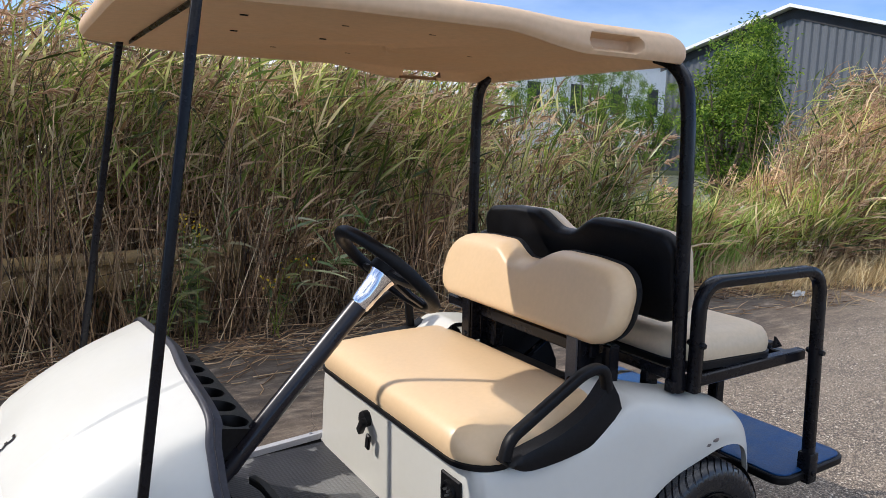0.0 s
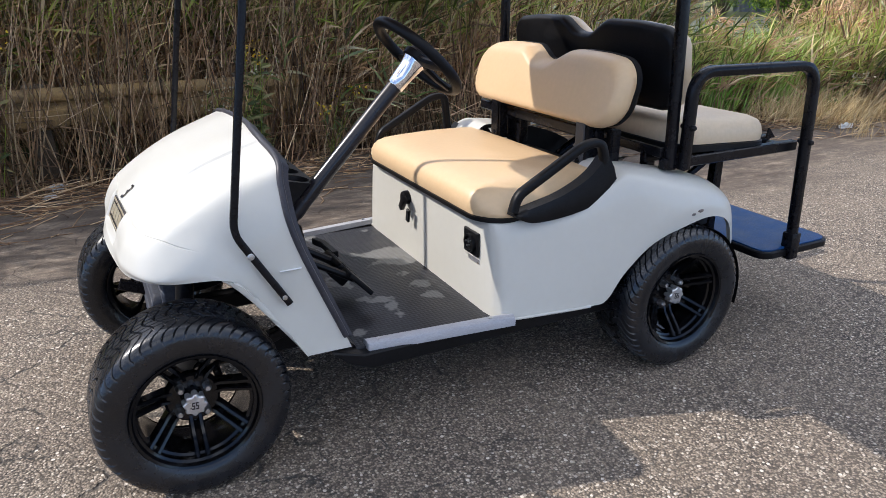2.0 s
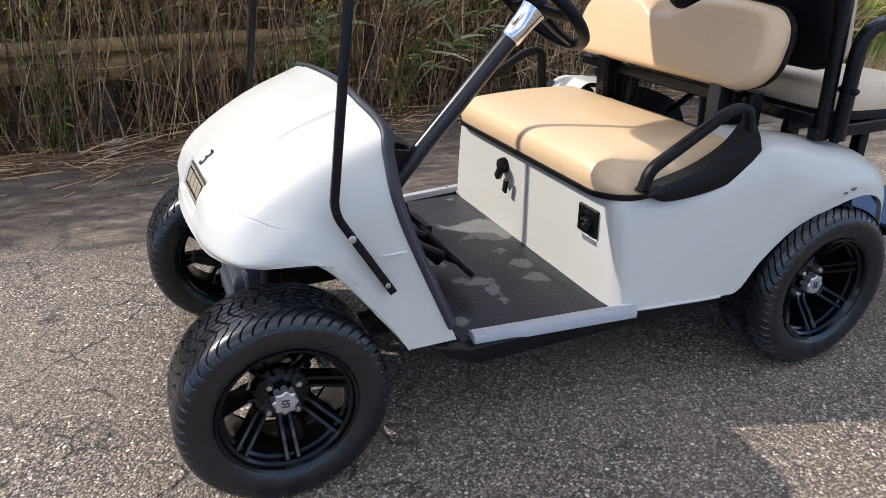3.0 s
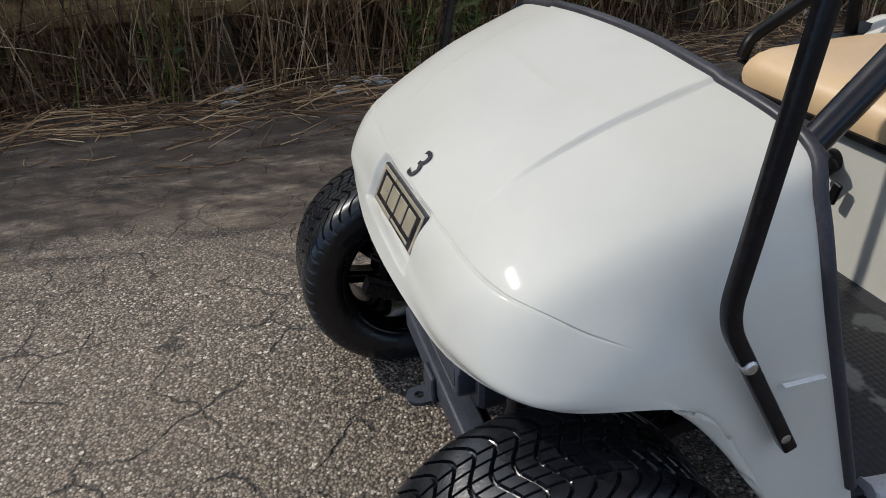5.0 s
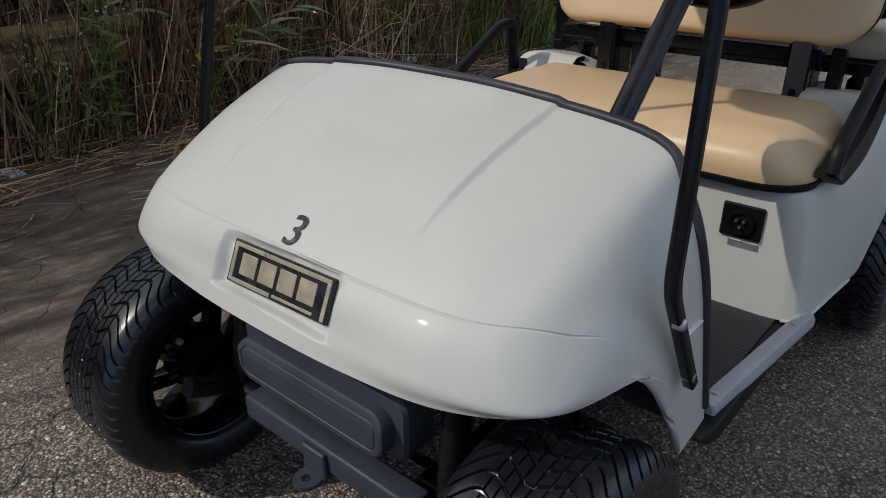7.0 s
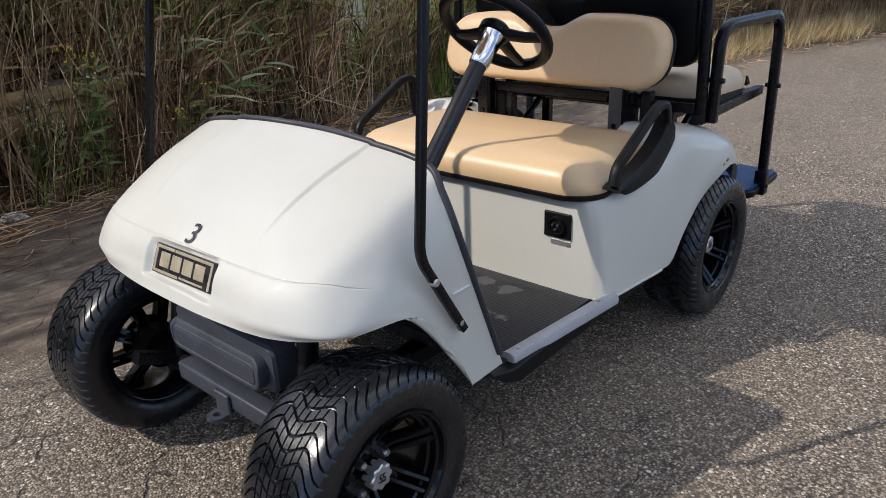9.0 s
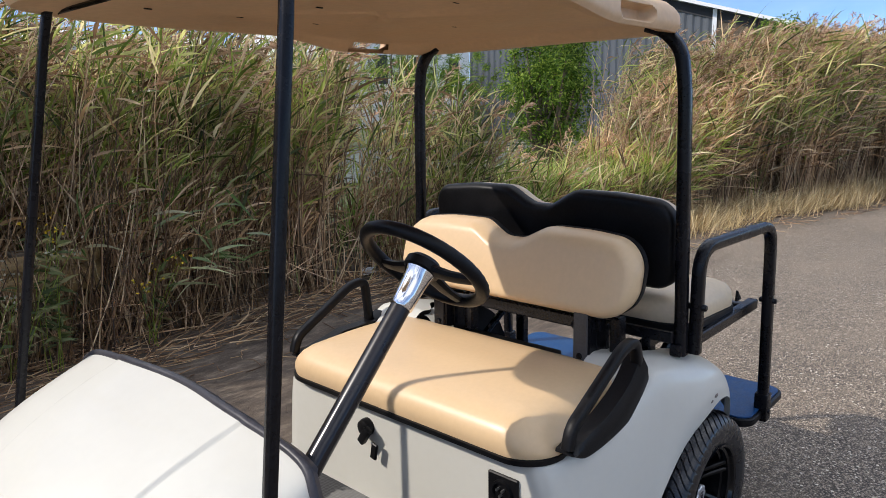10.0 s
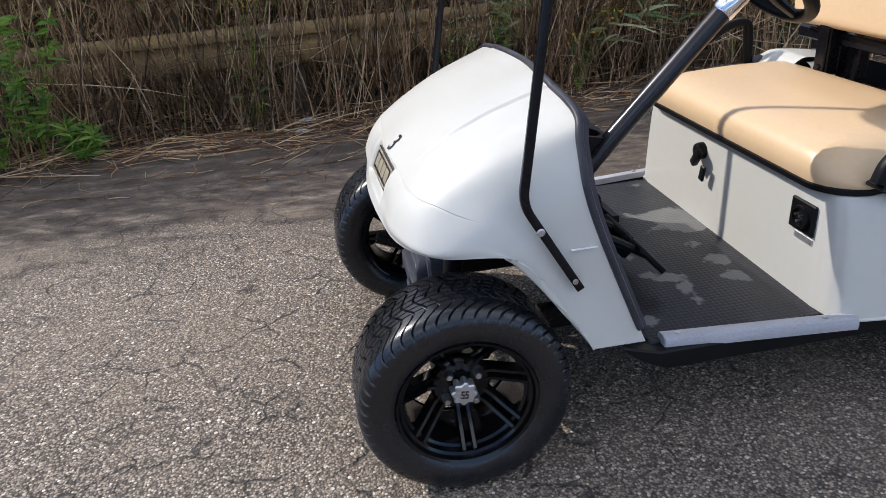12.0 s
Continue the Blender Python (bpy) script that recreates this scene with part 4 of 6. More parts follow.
def build_seats():
    # front bench: rounded slab with a waterfall front
    O = round_rect(0.905, 1.43, -0.51, 0.50, 0.112)
    def crown(u, v, h):
        t = (u - 0.905) / 0.525
        z = h + (0.012 * math.sin(min(t * 1.4, 1) * math.pi / 2) - 0.012 * max(t - 0.5, 0)) * (h > 0.64)
        # the two ends roll down
        z -= 0.066 * (max(0, abs(v) - 0.385) / 0.12) ** 2.3 * (h - 0.622) / 0.092
        return Vector((u, v, z))
    bm = cushion(O, [(0.02, 0.622), (0.0, 0.626), (-0.004, 0.645), (-0.002, 0.668), (0.008, 0.688), (0.026, 0.703), (0.055, 0.711), (0.10, 0.714)], crown)
    s = part("front_seat", bm, M_VINYL, cart, "tan vinyl bench cushion", smooth=60)
    bm = cushion(round_rect(0.900, 1.425, -0.515, 0.505, 0.11), [(0.0, 0.611), (0, 0.624), (0.012, 0.627)], lambda u, v, h: Vector((u, v, h)))
    part("seat_base", bm, M_BPLAST, s)

    # backrests: a board with two shoulders and a dip between
    def shoulders(w, z0, z1, dip, r=0.07):
        top = []
        for y in -w * np.cos(np.linspace(0, math.pi, 97)):
            a = abs(y)
            z = z1 - dip * (1 - smooth(0.02, 0.15, a)) - 0.015 * smooth(0.25, w, a)
            z -= (r * (1 - math.sqrt(max(0, 1 - ((a - (w - r)) / r) ** 2)))) if a > w - r else 0
            top.append((y, z))
        bot = []
        for y in w * np.cos(np.linspace(0, math.pi, 97)):
            a = abs(y)
            z = z0 + (r * (1 - math.sqrt(max(0, 1 - ((a - (w - r)) / r) ** 2))) if a > w - r else 0)
            bot.append((y, z))
        return top + bot[1:-1]

    tilt = 0.30
    def front_place(u, v, h):
        dome = 0.014 * max(0, 1 - (u / 0.448) ** 2) * max(0, 1 - ((v - 0.96) / 0.15) ** 2) * smooth(0.06, 0.081, h)
        return Vector((1.462 + (v - 0.85) * tilt - h - dome, u - 0.012, v))
    O = shoulders(0.460, 0.848, 1.085, 0.048, 0.095)
    bm = cushion(O, [(0.01, 0.0), (0.0, 0.006), (-0.002, 0.03), (0.001, 0.052), (0.008, 0.068), (0.017, 0.077), (0.027, 0.081)], front_place)
    b = part("front_backrest", bm, M_VINYL, cart, "tan vinyl backrest with a dipped top", smooth=60)
    bm = cushion([(u * 1.005, v + 0.001 * np.sign(v - 0.96)) for u, v in O], [(0.006, -0.022), (0, -0.016), (0.0, 0.004), (0.01, 0.006)], front_place)
    part("back_board", bm, M_BPLAST, b, smooth=50)

    def rear_place(u, v, h):
        return Vector((1.665 - (v - 0.93) * 0.13 + h, u - 0.025, v))
    O = shoulders(0.470, 0.90, 1.186, 0.056)
    bm = cushion(O, [(0.01, 0.012), (0.0, 0.018), (-0.002, 0.04), (0.004, 0.062), (0.012, 0.076), (0.025, 0.084)], rear_place)
    b = part("rear_backrest", bm, M_BEIGE, cart, "beige rear backrest with a black moulded back", smooth=60)
    bm = cushion([(u * 1.015, v + 0.004 * np.sign(v - 1.04)) for u, v in O], [(0.02, -0.030), (0.010, -0.026), (0.0, -0.012), (0.0, 0.016), (0.01, 0.018)], rear_place)
    part("back_shell", bm, M_BPLAST, b, "black plastic shell", smooth=50)

    O = round_rect(1.66, 2.135, -0.53, 0.53, 0.105)
    bm = cushion(O, [(0.02, 0.772), (0.0, 0.776), (-0.003, 0.80), (0.004, 0.828), (0.018, 0.845), (0.05, 0.857), (0.10, 0.860)], lambda u, v, h: Vector((u, v, h - (u - 1.9) * 0.05)))
    r = part("rear_seat", bm, M_BEIGE, cart, "beige vinyl rear bench cushion", smooth=60)
    bm = cushion(round_rect(1.655, 2.14, -0.535, 0.535, 0.105), [(0.0, 0.750), (0, 0.772), (0.01, 0.776)], lambda u, v, h: Vector((u, v, h - (u - 1.9) * 0.05)))
    part("seat_base", bm, M_BPLAST, r)


build_seats()


def build_arm_rests():
    for s in (-1, 1):
        y = s * 0.542
        bm = bmesh.new()
        # moulded hip pad that follows the body's upper edge
        low = spline([(0.986, 0.640), (1.06, 0.612), (1.20, 0.618), (1.30, 0.645), (1.375, 0.715)], 8)
        up = spline([(0.988, 0.648), (1.06, 0.662), (1.17, 0.688), (1.27, 0.735), (1.335, 0.800)], 8)
        if s > 0:
            up[:, 1] = np.minimum(up[:, 1], 0.690)
        rows = []
        for k, w in ((0.0, 0.018), (0.0, 0.034), (0.5, 0.040), (1.0, 0.030), (1.0, 0.012)):
            rows.append([(x0 + (x1 - x0) * k, y + s * (w - 0.02), z0 + (z1 - z0) * k) for (x0, z0), (x1, z1) in zip(low, up)])
        back = []
        for k in (1.0, 0.5, 0.0):
            back.append([(x0 + (x1 - x0) * k, y - s * 0.035, z0 + (z1 - z0) * k) for (x0, z0), (x1, z1) in zip(low, up)])
        P = np.array(rows + back + rows[:1], float)
        grid_bm(P, bm=bm)
        for e in (P[:-1, 0], P[:-1, -1]):
            bm.faces.new([bm.verts.new(p) for p in e])
        bmesh.ops.recalc_face_normals(bm, faces=bm.faces)
        pad = part("hip_restraint", bm, M_BPLAST, cart, "black moulded hip restraint", smooth=60)
        path = rounded([(0.985, y, 0.655), (1.00, y, 0.705), (1.245, y, 0.838), (1.312, y, 0.842), (1.330, y, 0.77 if s < 0 else 0.67)], 0.035, 8)
        bm = tube(path, 0.0, 8, None, square=0.027)
        part("grab_bar", bm, M_BPLAST, pad, smooth=60)


build_arm_rests()


def build_rear_frame():
    for s in (-1, 1):
        # roof post, square pipe, leans in and bends under the roof
        path = rounded([(1.616, s * 0.541, 0.715), (1.609, s * 0.520, 1.50), (1.606, s * 0.505, 1.610), (1.600, s * 0.455, 1.662), (1.596, s * 0.405, 1.678)], 0.09, 8)
        part("rear_roof_post", tube(path, 0, 8, None, square=0.033), M_BLACK, cart, smooth=60)
        path = rounded([(1.657, s * 0.566, 0.715), (1.655, s * 0.568, 1.040), (2.228, s * 0.588, 1.036), (2.264, s * 0.592, 0.300)], 0.09, 10)
        rail = part("grab_rail", tube(path, 0, 8, None, square=0.034), M_BLACK, cart, smooth=60)
        for x, z in ((1.656, 0.86), (2.243, 0.755), (2.263, 0.325)):
            bm = lathe([(0.0, -0.030), (0.008, -0.030), (0.010, -0.026), (0.010, 0.026), (0.008, 0.030), (0.0, 0.030)], 10)
            bm.transform(Matrix.Translation((x, s * (0.589 if x > 2 else 0.567), z)))
            part("bolt", bm, M_BLACK, rail)
        part("sleeve", box(2.238, 2.288, s * 0.590 - 0.024, s * 0.590 + 0.024, 0.288, 0.395, 0.005, 2), M_BLACK, rail)
        # triangular hook at the rear corner of the bench
        hook = bmesh.new()
        tri = [(2.105, 0.770), (2.150, 0.770), (2.112, 0.808)]
        P = np.array([[(x, s * q, z) for x, z in tri + tri[:1]] for q in (0.520, 0.528)])
        grid_bm(P, bm=hook)
        for r in P:
            hook.faces.new([hook.verts.new(v) for v in r[:-1]])
        bmesh.ops.recalc_face_normals(hook, faces=hook.faces)
        part("seat_hook", hook, M_BLACK, cart)
    bm = bmesh.new()
    for s in (-1, 1):
        box(1.585, 2.25, s * 0.535 - 0.018, s * 0.535 + 0.018, 0.715, 0.752, 0.004, 1, bm)
        box(1.585, 2.22, s * 0.44 - 0.015, s * 0.44 + 0.015, 0.722, 0.760, 0.004, 1, bm)
        box(1.60, 1.64, s * 0.43 - 0.02, s * 0.43 + 0.02, 0.45, 0.74, 0.004, 1, bm)
        box(2.03, 2.07, s * 0.36 - 0.02, s * 0.36 + 0.02, 0.34, 0.73, 0.004, 1, bm)
        tube([(1.64, s * 0.36, 0.46), (2.05, s * 0.36, 0.70)], 0.014, 8, bm)
        tube([(1.60, s * 0.33, 0.42), (2.30, s * 0.33, 0.29)], 0, 8, bm, square=0.035)
    box(1.586, 1.606, -0.525, 0.525, 0.752, 0.786, 0.003, 1, bm)
    for x in (1.93, 2.20):
        box(x - 0.018, x + 0.018, -0.52, 0.52, 0.705, 0.742, 0.004, 1, bm)
    part("rear_seat_frame", bm, M_BLACK, cart, "black welded square-tube frame")
    # brackets behind the front backrest
    bm = bmesh.new()
    box(1.43, 1.47, -0.37, 0.425, 0.795, 0.835, 0.005, 1, bm)
    part("backrest_bar", bm, M_BLACK, cart)
    for yy in (-0.325, 0.245):
        bm = bmesh.new()
        box(1.40, 1.445, yy - 0.028, yy + 0.028, 0.70, 0.86, 0.004, 1, bm)
        box(1.46, 1.50, yy - 0.095, yy - 0.060, 0.69, 0.84, 0.004, 1, bm)
        box(1.440, 1.520, yy - 0.030, yy - 0.024, 0.66, 0.80, 0.002, 1, bm)
        P = [(1.42, yy + 0.03, 0.80), (1.60, yy + 0.03, 0.95)]
        tube(P, 0, 8, bm, square=0.03)
        br = part("backrest_bracket", bm, M_BLACK, cart)
        # the near strip is coloured grey as if sunlit, the far one black
        part("strip", box(1.392, 1.400, yy - 0.024, yy + 0.024, 0.705, 0.86, 0.003, 1), M_BRACKET if yy < 0 else M_BLACK, br)
        bm = lathe([(0.0, 0.006), (0.008, 0.005), (0.010, 0.0)], 10)
        bm.transform(Matrix.Translation((1.391, yy, 0.725)) @ Matrix.Rotation(radians(90), 4, "Z"))
        part("bolt", bm, M_BLACK, br)
    # folding foot platform
    O = round_rect(2.112, 2.512, -0.598, 0.598, 0.055)
    bm = cushion(O, [(0.004, 0.300), (0, 0.304), (0, 0.325), (0.004, 0.329), (0.02, 0.329)], lambda u, v, h: Vector((u, v, h)))
    f = part("foot_platform", bm, M_BPLAST, cart, "foot platform with a blue ribbed mat")
    O = round_rect(2.125, 2.500, -0.586, 0.586, 0.048)
    bm = cushion(O, [(0, 0.328), (0, 0.334), (0.004, 0.336)], lambda u, v, h: Vector((u, v, h)))
    part("mat", bm, M_BLUE, f, "blue rubber mat")


build_rear_frame()


def build_roof():
    # plan: rounded oblong, narrower and rounder in front
    O = []
    n = 900
    for i in range(n):
        a = 2 * math.pi * i / n
        c, q = math.cos(a), math.sin(a)
        e = 2 / 14.0 if c > 0 else 2 / 9.0
        x = math.copysign(abs(c) ** e, c)
        y = math.copysign(abs(q) ** e, q)
        px = 0.910 + 0.735 * x
        py = 0.522 * y * (1 - 0.10 * smooth(0.60, 0.16, px))
        O.append((px, py))
    # even spacing
    P = np.array(O + O[:1])
    L = np.concatenate([[0], np.cumsum(np.linalg.norm(np.diff(P, axis=0), axis=1))])
    t = np.linspace(0, L[-1], n, endpoint=False)
    O = np.stack([np.interp(t, L, P[:, 0]), np.interp(t, L, P[:, 1])], 1)
    nrm = np.roll(O, -1, 0) - np.roll(O, 1, 0)
    nrm = np.stack([-nrm[:, 1], nrm[:, 0]], 1) / np.linalg.norm(nrm, axis=1)[:, None]
    if ((O - O.mean(0)) * nrm).sum() > 0:
        nrm = -nrm
    rear = smooth(0.95, 1.25, O[:, 0])
    front = smooth(0.45, 0.18, O[:, 0])
    base = 1.692 - 0.012 * rear + 0.006 * front
    rings = []
    outer = [(0.16, 0.006, 0), (0.09, 0.005, 0), (0.065, 0.003, -0.004), (0.045, -0.001, -0.018), (0.020, -0.004, -0.024)]
    for inset, dz, dr in outer:
        rings.append((inset + 0 * rear, base + dz + dr * rear))
    lo, hi = base - 0.004 - 0.024 * rear, base + 0.042 - 0.006 * rear
    for k in np.linspace(0, 1, 15):
        bulge = 0.012 * (1 - math.sin(math.pi * min(max(k, 0.02), 0.98))) ** 1.5
        rings.append((bulge + 0.004 * k + 0 * rear, lo + (hi - lo) * k))
    for inset, dz in ((0.03, 0.050), (0.08, 0.058), (0.20, 0.066), (0.34, 0.070)):
        rings.append((inset + 0 * rear, base + dz))
    G = np.zeros((len(rings), n, 3))
    for k, (ins, z) in enumerate(rings):
        G[k, :, 0] = 0.910 + (O[:, 0] - 0.910) * (1 - ins / 0.735)
        G[k, :, 1] = O[:, 1] * (1 - ins / 0.522)
        G[k, :, 2] = z
    # hand holds pressed into both long edges near the rear
    side = np.abs(O[:, 1]) > 0.47
    for k in range(5, len(rings) - 3):
        z = G[k, :, 2]
        u = np.maximum(np.abs(O[:, 0] - 1.322) - 0.070, 0) / 0.020
        w = (z - (base + 0.006)) / 0.018
        d = smooth(1.25, 0.75, np.sqrt(u * u + w * w)) * side
        G[k, :, :2] += nrm * (0.045 * d)[:, None]
    bm = grid_bm(G.transpose(1, 0, 2), True)
    bm.verts.ensure_lookup_table()
    K = len(rings)
    ends = ([bm.verts[j * K] for j in range(n)], [bm.verts[j * K + K - 1] for j in range(n)])
    for ring in ends:
        last = ring
        mid = Vector((0.93, 0, ring[0].co.z))
        for k in (0.8, 0.6, 0.4, 0.2, 0.05):
            nxt = [bm.verts.new(Vector((mid.x, 0, v.co.z)) + (v.co - Vector((mid.x, 0, v.co.z))) * k) for v in ring]
            for j in range(n):
                bm.faces.new((last[j], last[(j + 1) % n], nxt[(j + 1) % n], nxt[j]))
            last = nxt
        hub = bm.verts.new((mid.x, 0, sum(v.co.z for v in ring) / n))
        for j in range(n):
            bm.faces.new((last[j], last[(j + 1) % n], hub))
    # the far hand hold opens through to the underside
    out = []
    for f in bm.faces:
        q = f.calc_center_median()
        if 1.242 < q.x < 1.402 and q.y > 0.459 and q.z < 1.700 and (q.y < 0.504 or q.z > 1.672):
            out.append(f)
    bmesh.ops.delete(bm, geom=out, context="FACES")
    bmesh.ops.recalc_face_normals(bm, faces=bm.faces)
    roof = part("roof", bm, M_ROOF, cart, "beige moulded plastic roof canopy", smooth=50)
    # small drain slots in the underside
    for i in range(4):
        for j in range(3):
            x, y = 0.45 + i * 0.24 + 0.05 * (j % 2), -0.26 + j * 0.26
            z = 1.6975 - 0.012 * float(smooth(0.95, 1.25, x))
            part("slot", box(x - 0.009, x + 0.009, y - 0.0025, y + 0.0025, z - 0.0008, z + 0.002, 0.0003, 1), M_BPLAST, roof)
    bm = tube([(0.320, -0.44, 1.699), (0.320, 0.44, 1.699)], 0.006, 8)
    part("front_cross_bar", bm, M_BLACK, roof)


build_roof()


def build_front_posts():
    for s in (-1, 1):
        y = s * 0.540
        # the passenger's post leans further in
        upper = [(0.286, -0.497, 1.62), (0.302, -0.478, 1.698)] if s < 0 else [(0.279, 0.440, 1.62), (0.292, 0.425, 1.698)]
        path = rounded([(0.274, y + s * 0.008, 0.506), (0.147, y + s * 0.002, 0.724)] + upper, 0.034, 8)
        p = part("front_roof_post", tube(path, 0, 8, None, square=0.0188), M_BLACK, cart, smooth=60)
        for x, z in ((0.183, 0.658), (0.261, 0.528)):
            bm = lathe([(0.0, -0.0175), (0.007, -0.017), (0.0095, -0.014), (0.0095, 0.0)], 14)
            bm.transform(Matrix.Translation((x, y + s * 0.0, z)) @ (Matrix.Rotation(radians(180), 4, "Z") if s > 0 else Matrix.Identity(4)))
            part("bolt", bm, M_STEEL, p, "zinc bolt")


build_front_posts()


def build_panel_fittings():
    # charger socket, key switch with hanging tag, seat hinges on the panel below the seat
    bm = box(0.921, 0.931, -0.442, -0.348, 0.479, 0.562, 0.003, 1)
    p = part("charger_socket", bm, M_BPLAST, body, "square black charger socket")
    bm = lathe([(0.022, 0.0), (0.024, 0.010), (0.030, 0.010), (0.031, 0.0)], 24)
    lathe([(0.0, 0.004), (0.023, 0.004)], 24, bm)
    bm.transform(Matrix.Translation((0.921, -0.395, 0.520)) @ Matrix.Rotation(radians(90), 4, "Z"))
    part("socket_ring", bm, M_BPLAST, p)
    for dy, dz in ((-0.008, 0.006), (0.009, 0.006), (0.0, -0.009)):
        bm = lathe([(0.0, 0.014), (0.0035, 0.013), (0.0035, 0.0)], 10)
        bm.transform(Matrix.Translation((0.920, -0.395 + dy, 0.520 + dz)) @ Matrix.Rotation(radians(90), 4, "Z"))
        part("pin", bm, M_STEEL, p)
    part("sticker", box(0.9275, 0.9305, -0.440, -0.370, 0.455, 0.472, 0.0005, 1), M_SILVER, p, "torn pale sticker")
    bm = lathe([(0.027, 0.0), (0.027, 0.014), (0.024, 0.023), (0.014, 0.028), (0.0, 0.028)], 24)
    bm.transform(Matrix.Translation((0.930, 0.112, 0.537)) @ Matrix.Rotation(radians(90), 4, "Z"))
    box(-0.010, 0.010, -0.013, 0.013, -0.030, 0.030, 0.005, 2, bm, Matrix.Translation((0.900, 0.096, 0.522)) @ Matrix.Rotation(radians(35), 4, "X"))
    k = part("direction_switch", bm, M_BPLAST, body, "black direction selector knob")
    bm = box(-0.005, 0.005, -0.012, 0.012, -0.026, 0.026, 0.003, 1, None, Matrix.Translation((0.906, 0.064, 0.480)) @ Matrix.Rotation(radians(12), 4, "X"))
    part("key_fob", bm, M_BPLAST, k, "small black key tag")
    for y in (-0.385, 0.368):
        bm = box(0.922, 0.932, y - 0.028, y + 0.028, 0.598, 0.612, 0.002, 1)
        part("hinge", bm, M_STEEL, body)


build_panel_fittings()


def build_wheel(way):
    """One wheel with its tyre, made about the y axis with the outer face towards -y; way turns the tread's direction."""
    w = holder("wheel", pose(0, 0, 0), "", "")
    pitch, each = 52, 12
    n = pitch * each
    prof = [(0.166, -0.092), (0.172, -0.098), (0.186, -0.104), (0.205, -0.109), (0.222, -0.1095), (0.234, -0.107), (0.243, -0.103), (0.249, -0.098), (0.254, -0.091), (0.257, -0.083),
            (0.259, -0.072), (0.260, -0.060), (0.2605, -0.048), (0.2605, -0.036), (0.2605, -0.024), (0.2605, -0.012), (0.2605, 0.0)]
    prof += [(r, -y) for r, y in prof[-2::-1]]
    q = np.array(prof)
    run = np.concatenate([[0], np.cumsum(np.linalg.norm(np.diff(q, axis=0), axis=1))])
    # close rows of points beside the rings round the crown
    rings = [s * c for c in (0.009, 0.027, 0.045) for s in (-1, 1)]
    crown = slice(9, len(q) - 9)
    cuts = np.interp([c + d for c in rings for d in (-0.0022, -0.0011, 0.0011, 0.0022)], q[crown, 1], run[crown])
    at = np.unique(np.round(np.concatenate([np.linspace(0, run[-1], 61), cuts]), 5))
    R, Y = np.interp(at, run, q[:, 0]), np.interp(at, run, q[:, 1])
    prof = list(zip(R, Y))
    A = np.arange(n) * 2 * np.pi / n
    G = np.zeros((n, len(prof), 3))
    for j in range(len(prof)):
        ay = abs(Y[j])
        # long waved grooves from shoulder to shoulder, and fine rings round the crown
        skew = way * (1.75 * float(smooth(0.108, 0.050, ay)) - 0.75 * float(smooth(0.050, 0.0, ay)))
        g = np.array([0, 0.9, 1.0] + [0] * (each - 3), float)[np.arange(n) % each] * (R[j] > 0.237)
        depth = 0.007 * g * (1.0 if R[j] > 0.245 else 0.6)
        ring = 0.004 if min(abs(Y[j] - c) for c in rings) < 0.0015 else 0.0
        rr = R[j] - np.maximum(depth, ring)
        a = A - skew * 2 * np.pi / pitch
        G[:, j, 0], G[:, j, 1], G[:, j, 2] = rr * np.cos(a), Y[j], rr * np.sin(a)
    bm = grid_bm(G, True)
    bmesh.ops.recalc_face_normals(bm, faces=bm.faces)
    tyre = part("tyre", bm, M_RUBBER, w, "black low-profile tyre with curved tread grooves", smooth=30)
    bm = lathe([(0.150, 0.088), (0.155, 0.095), (0.166, 0.098), (0.168, 0.092), (0.150, 0.080), (0.142, 0.06), (0.142, 0.0), (0.146, -0.045), (0.146, -0.060), (0.153, -0.064), (0.153, -0.082), (0.160, -0.086), (0.164, -0.098), (0.171, -0.101), (0.171, -0.095), (0.168, -0.092)], 72)
    rim = part("rim", bm, M_RIM, w, "gloss black split-spoke alloy rim", smooth=40)
    bm = lathe([(0.060, 0.10), (0.062, 0.03), (0.055, 0.02), (0.0, 0.015)], 40)
    part("brake_drum", bm, M_BPLAST, w)
    for i in range(7):
        bm = bmesh.new()
        P = [(0.050, 0.0120, -0.006), (0.080, 0.0125, -0.016), (0.115, 0.0130, -0.044), (0.153, 0.0140, -0.072)]
        h = 0.0072
        for d in (-1, 1):
            rows = []
            for x, y, z in P:
                y *= d
                rows.append([(x, z, y - h), (x, z - 0.006, y - h + 0.003), (x, z - 0.006, y + h - 0.003), (x, z, y + h), (x, z + 0.030, y + h), (x, z + 0.030, y - h), (x, z, y - h)])
            grid_bm(np.array(rows), bm=bm)
        rows = [[(x, z + 0.014, -y), (x, z + 0.014, y), (x, z + 0.030, y), (x, z + 0.030, -y), (x, z + 0.014, -y)] for x, y, z in (P[0], P[1], (0.095, 0.017, -0.043))]
        grid_bm(np.array(rows), bm=bm)
        bmesh.ops.recalc_face_normals(bm, faces=bm.faces)
        bm.transform(Matrix.Rotation(radians(31.6 + i * 360 / 7), 4, "Y"))
        part("spoke", bm, M_RIM, rim, smooth=30)
    bm = lathe([(0.026, -0.014), (0.068, -0.014), (0.075, -0.008), (0.078, 0.004), (0.060, 0.02)], 32)
    hub = part("hub", bm, M_RIM, rim, smooth=30)
    for i in range(4):
        a = radians(45 + i * 90)
        bm = lathe([(0.0, -0.040), (0.007, -0.040), (0.0105, -0.036), (0.0125, -0.018), (0.0125, -0.010)], 6)
        bm.transform(Matrix.Translation((0.0508 * math.cos(a), 0, 0.0508 * math.sin(a))))
        part("lug_nut", bm, M_STEEL, w, "zinc lug nut")
    bm = lathe([(0.030, 0.01), (0.029, -0.020), (0.027, -0.042), (0.024, -0.044)], 24)
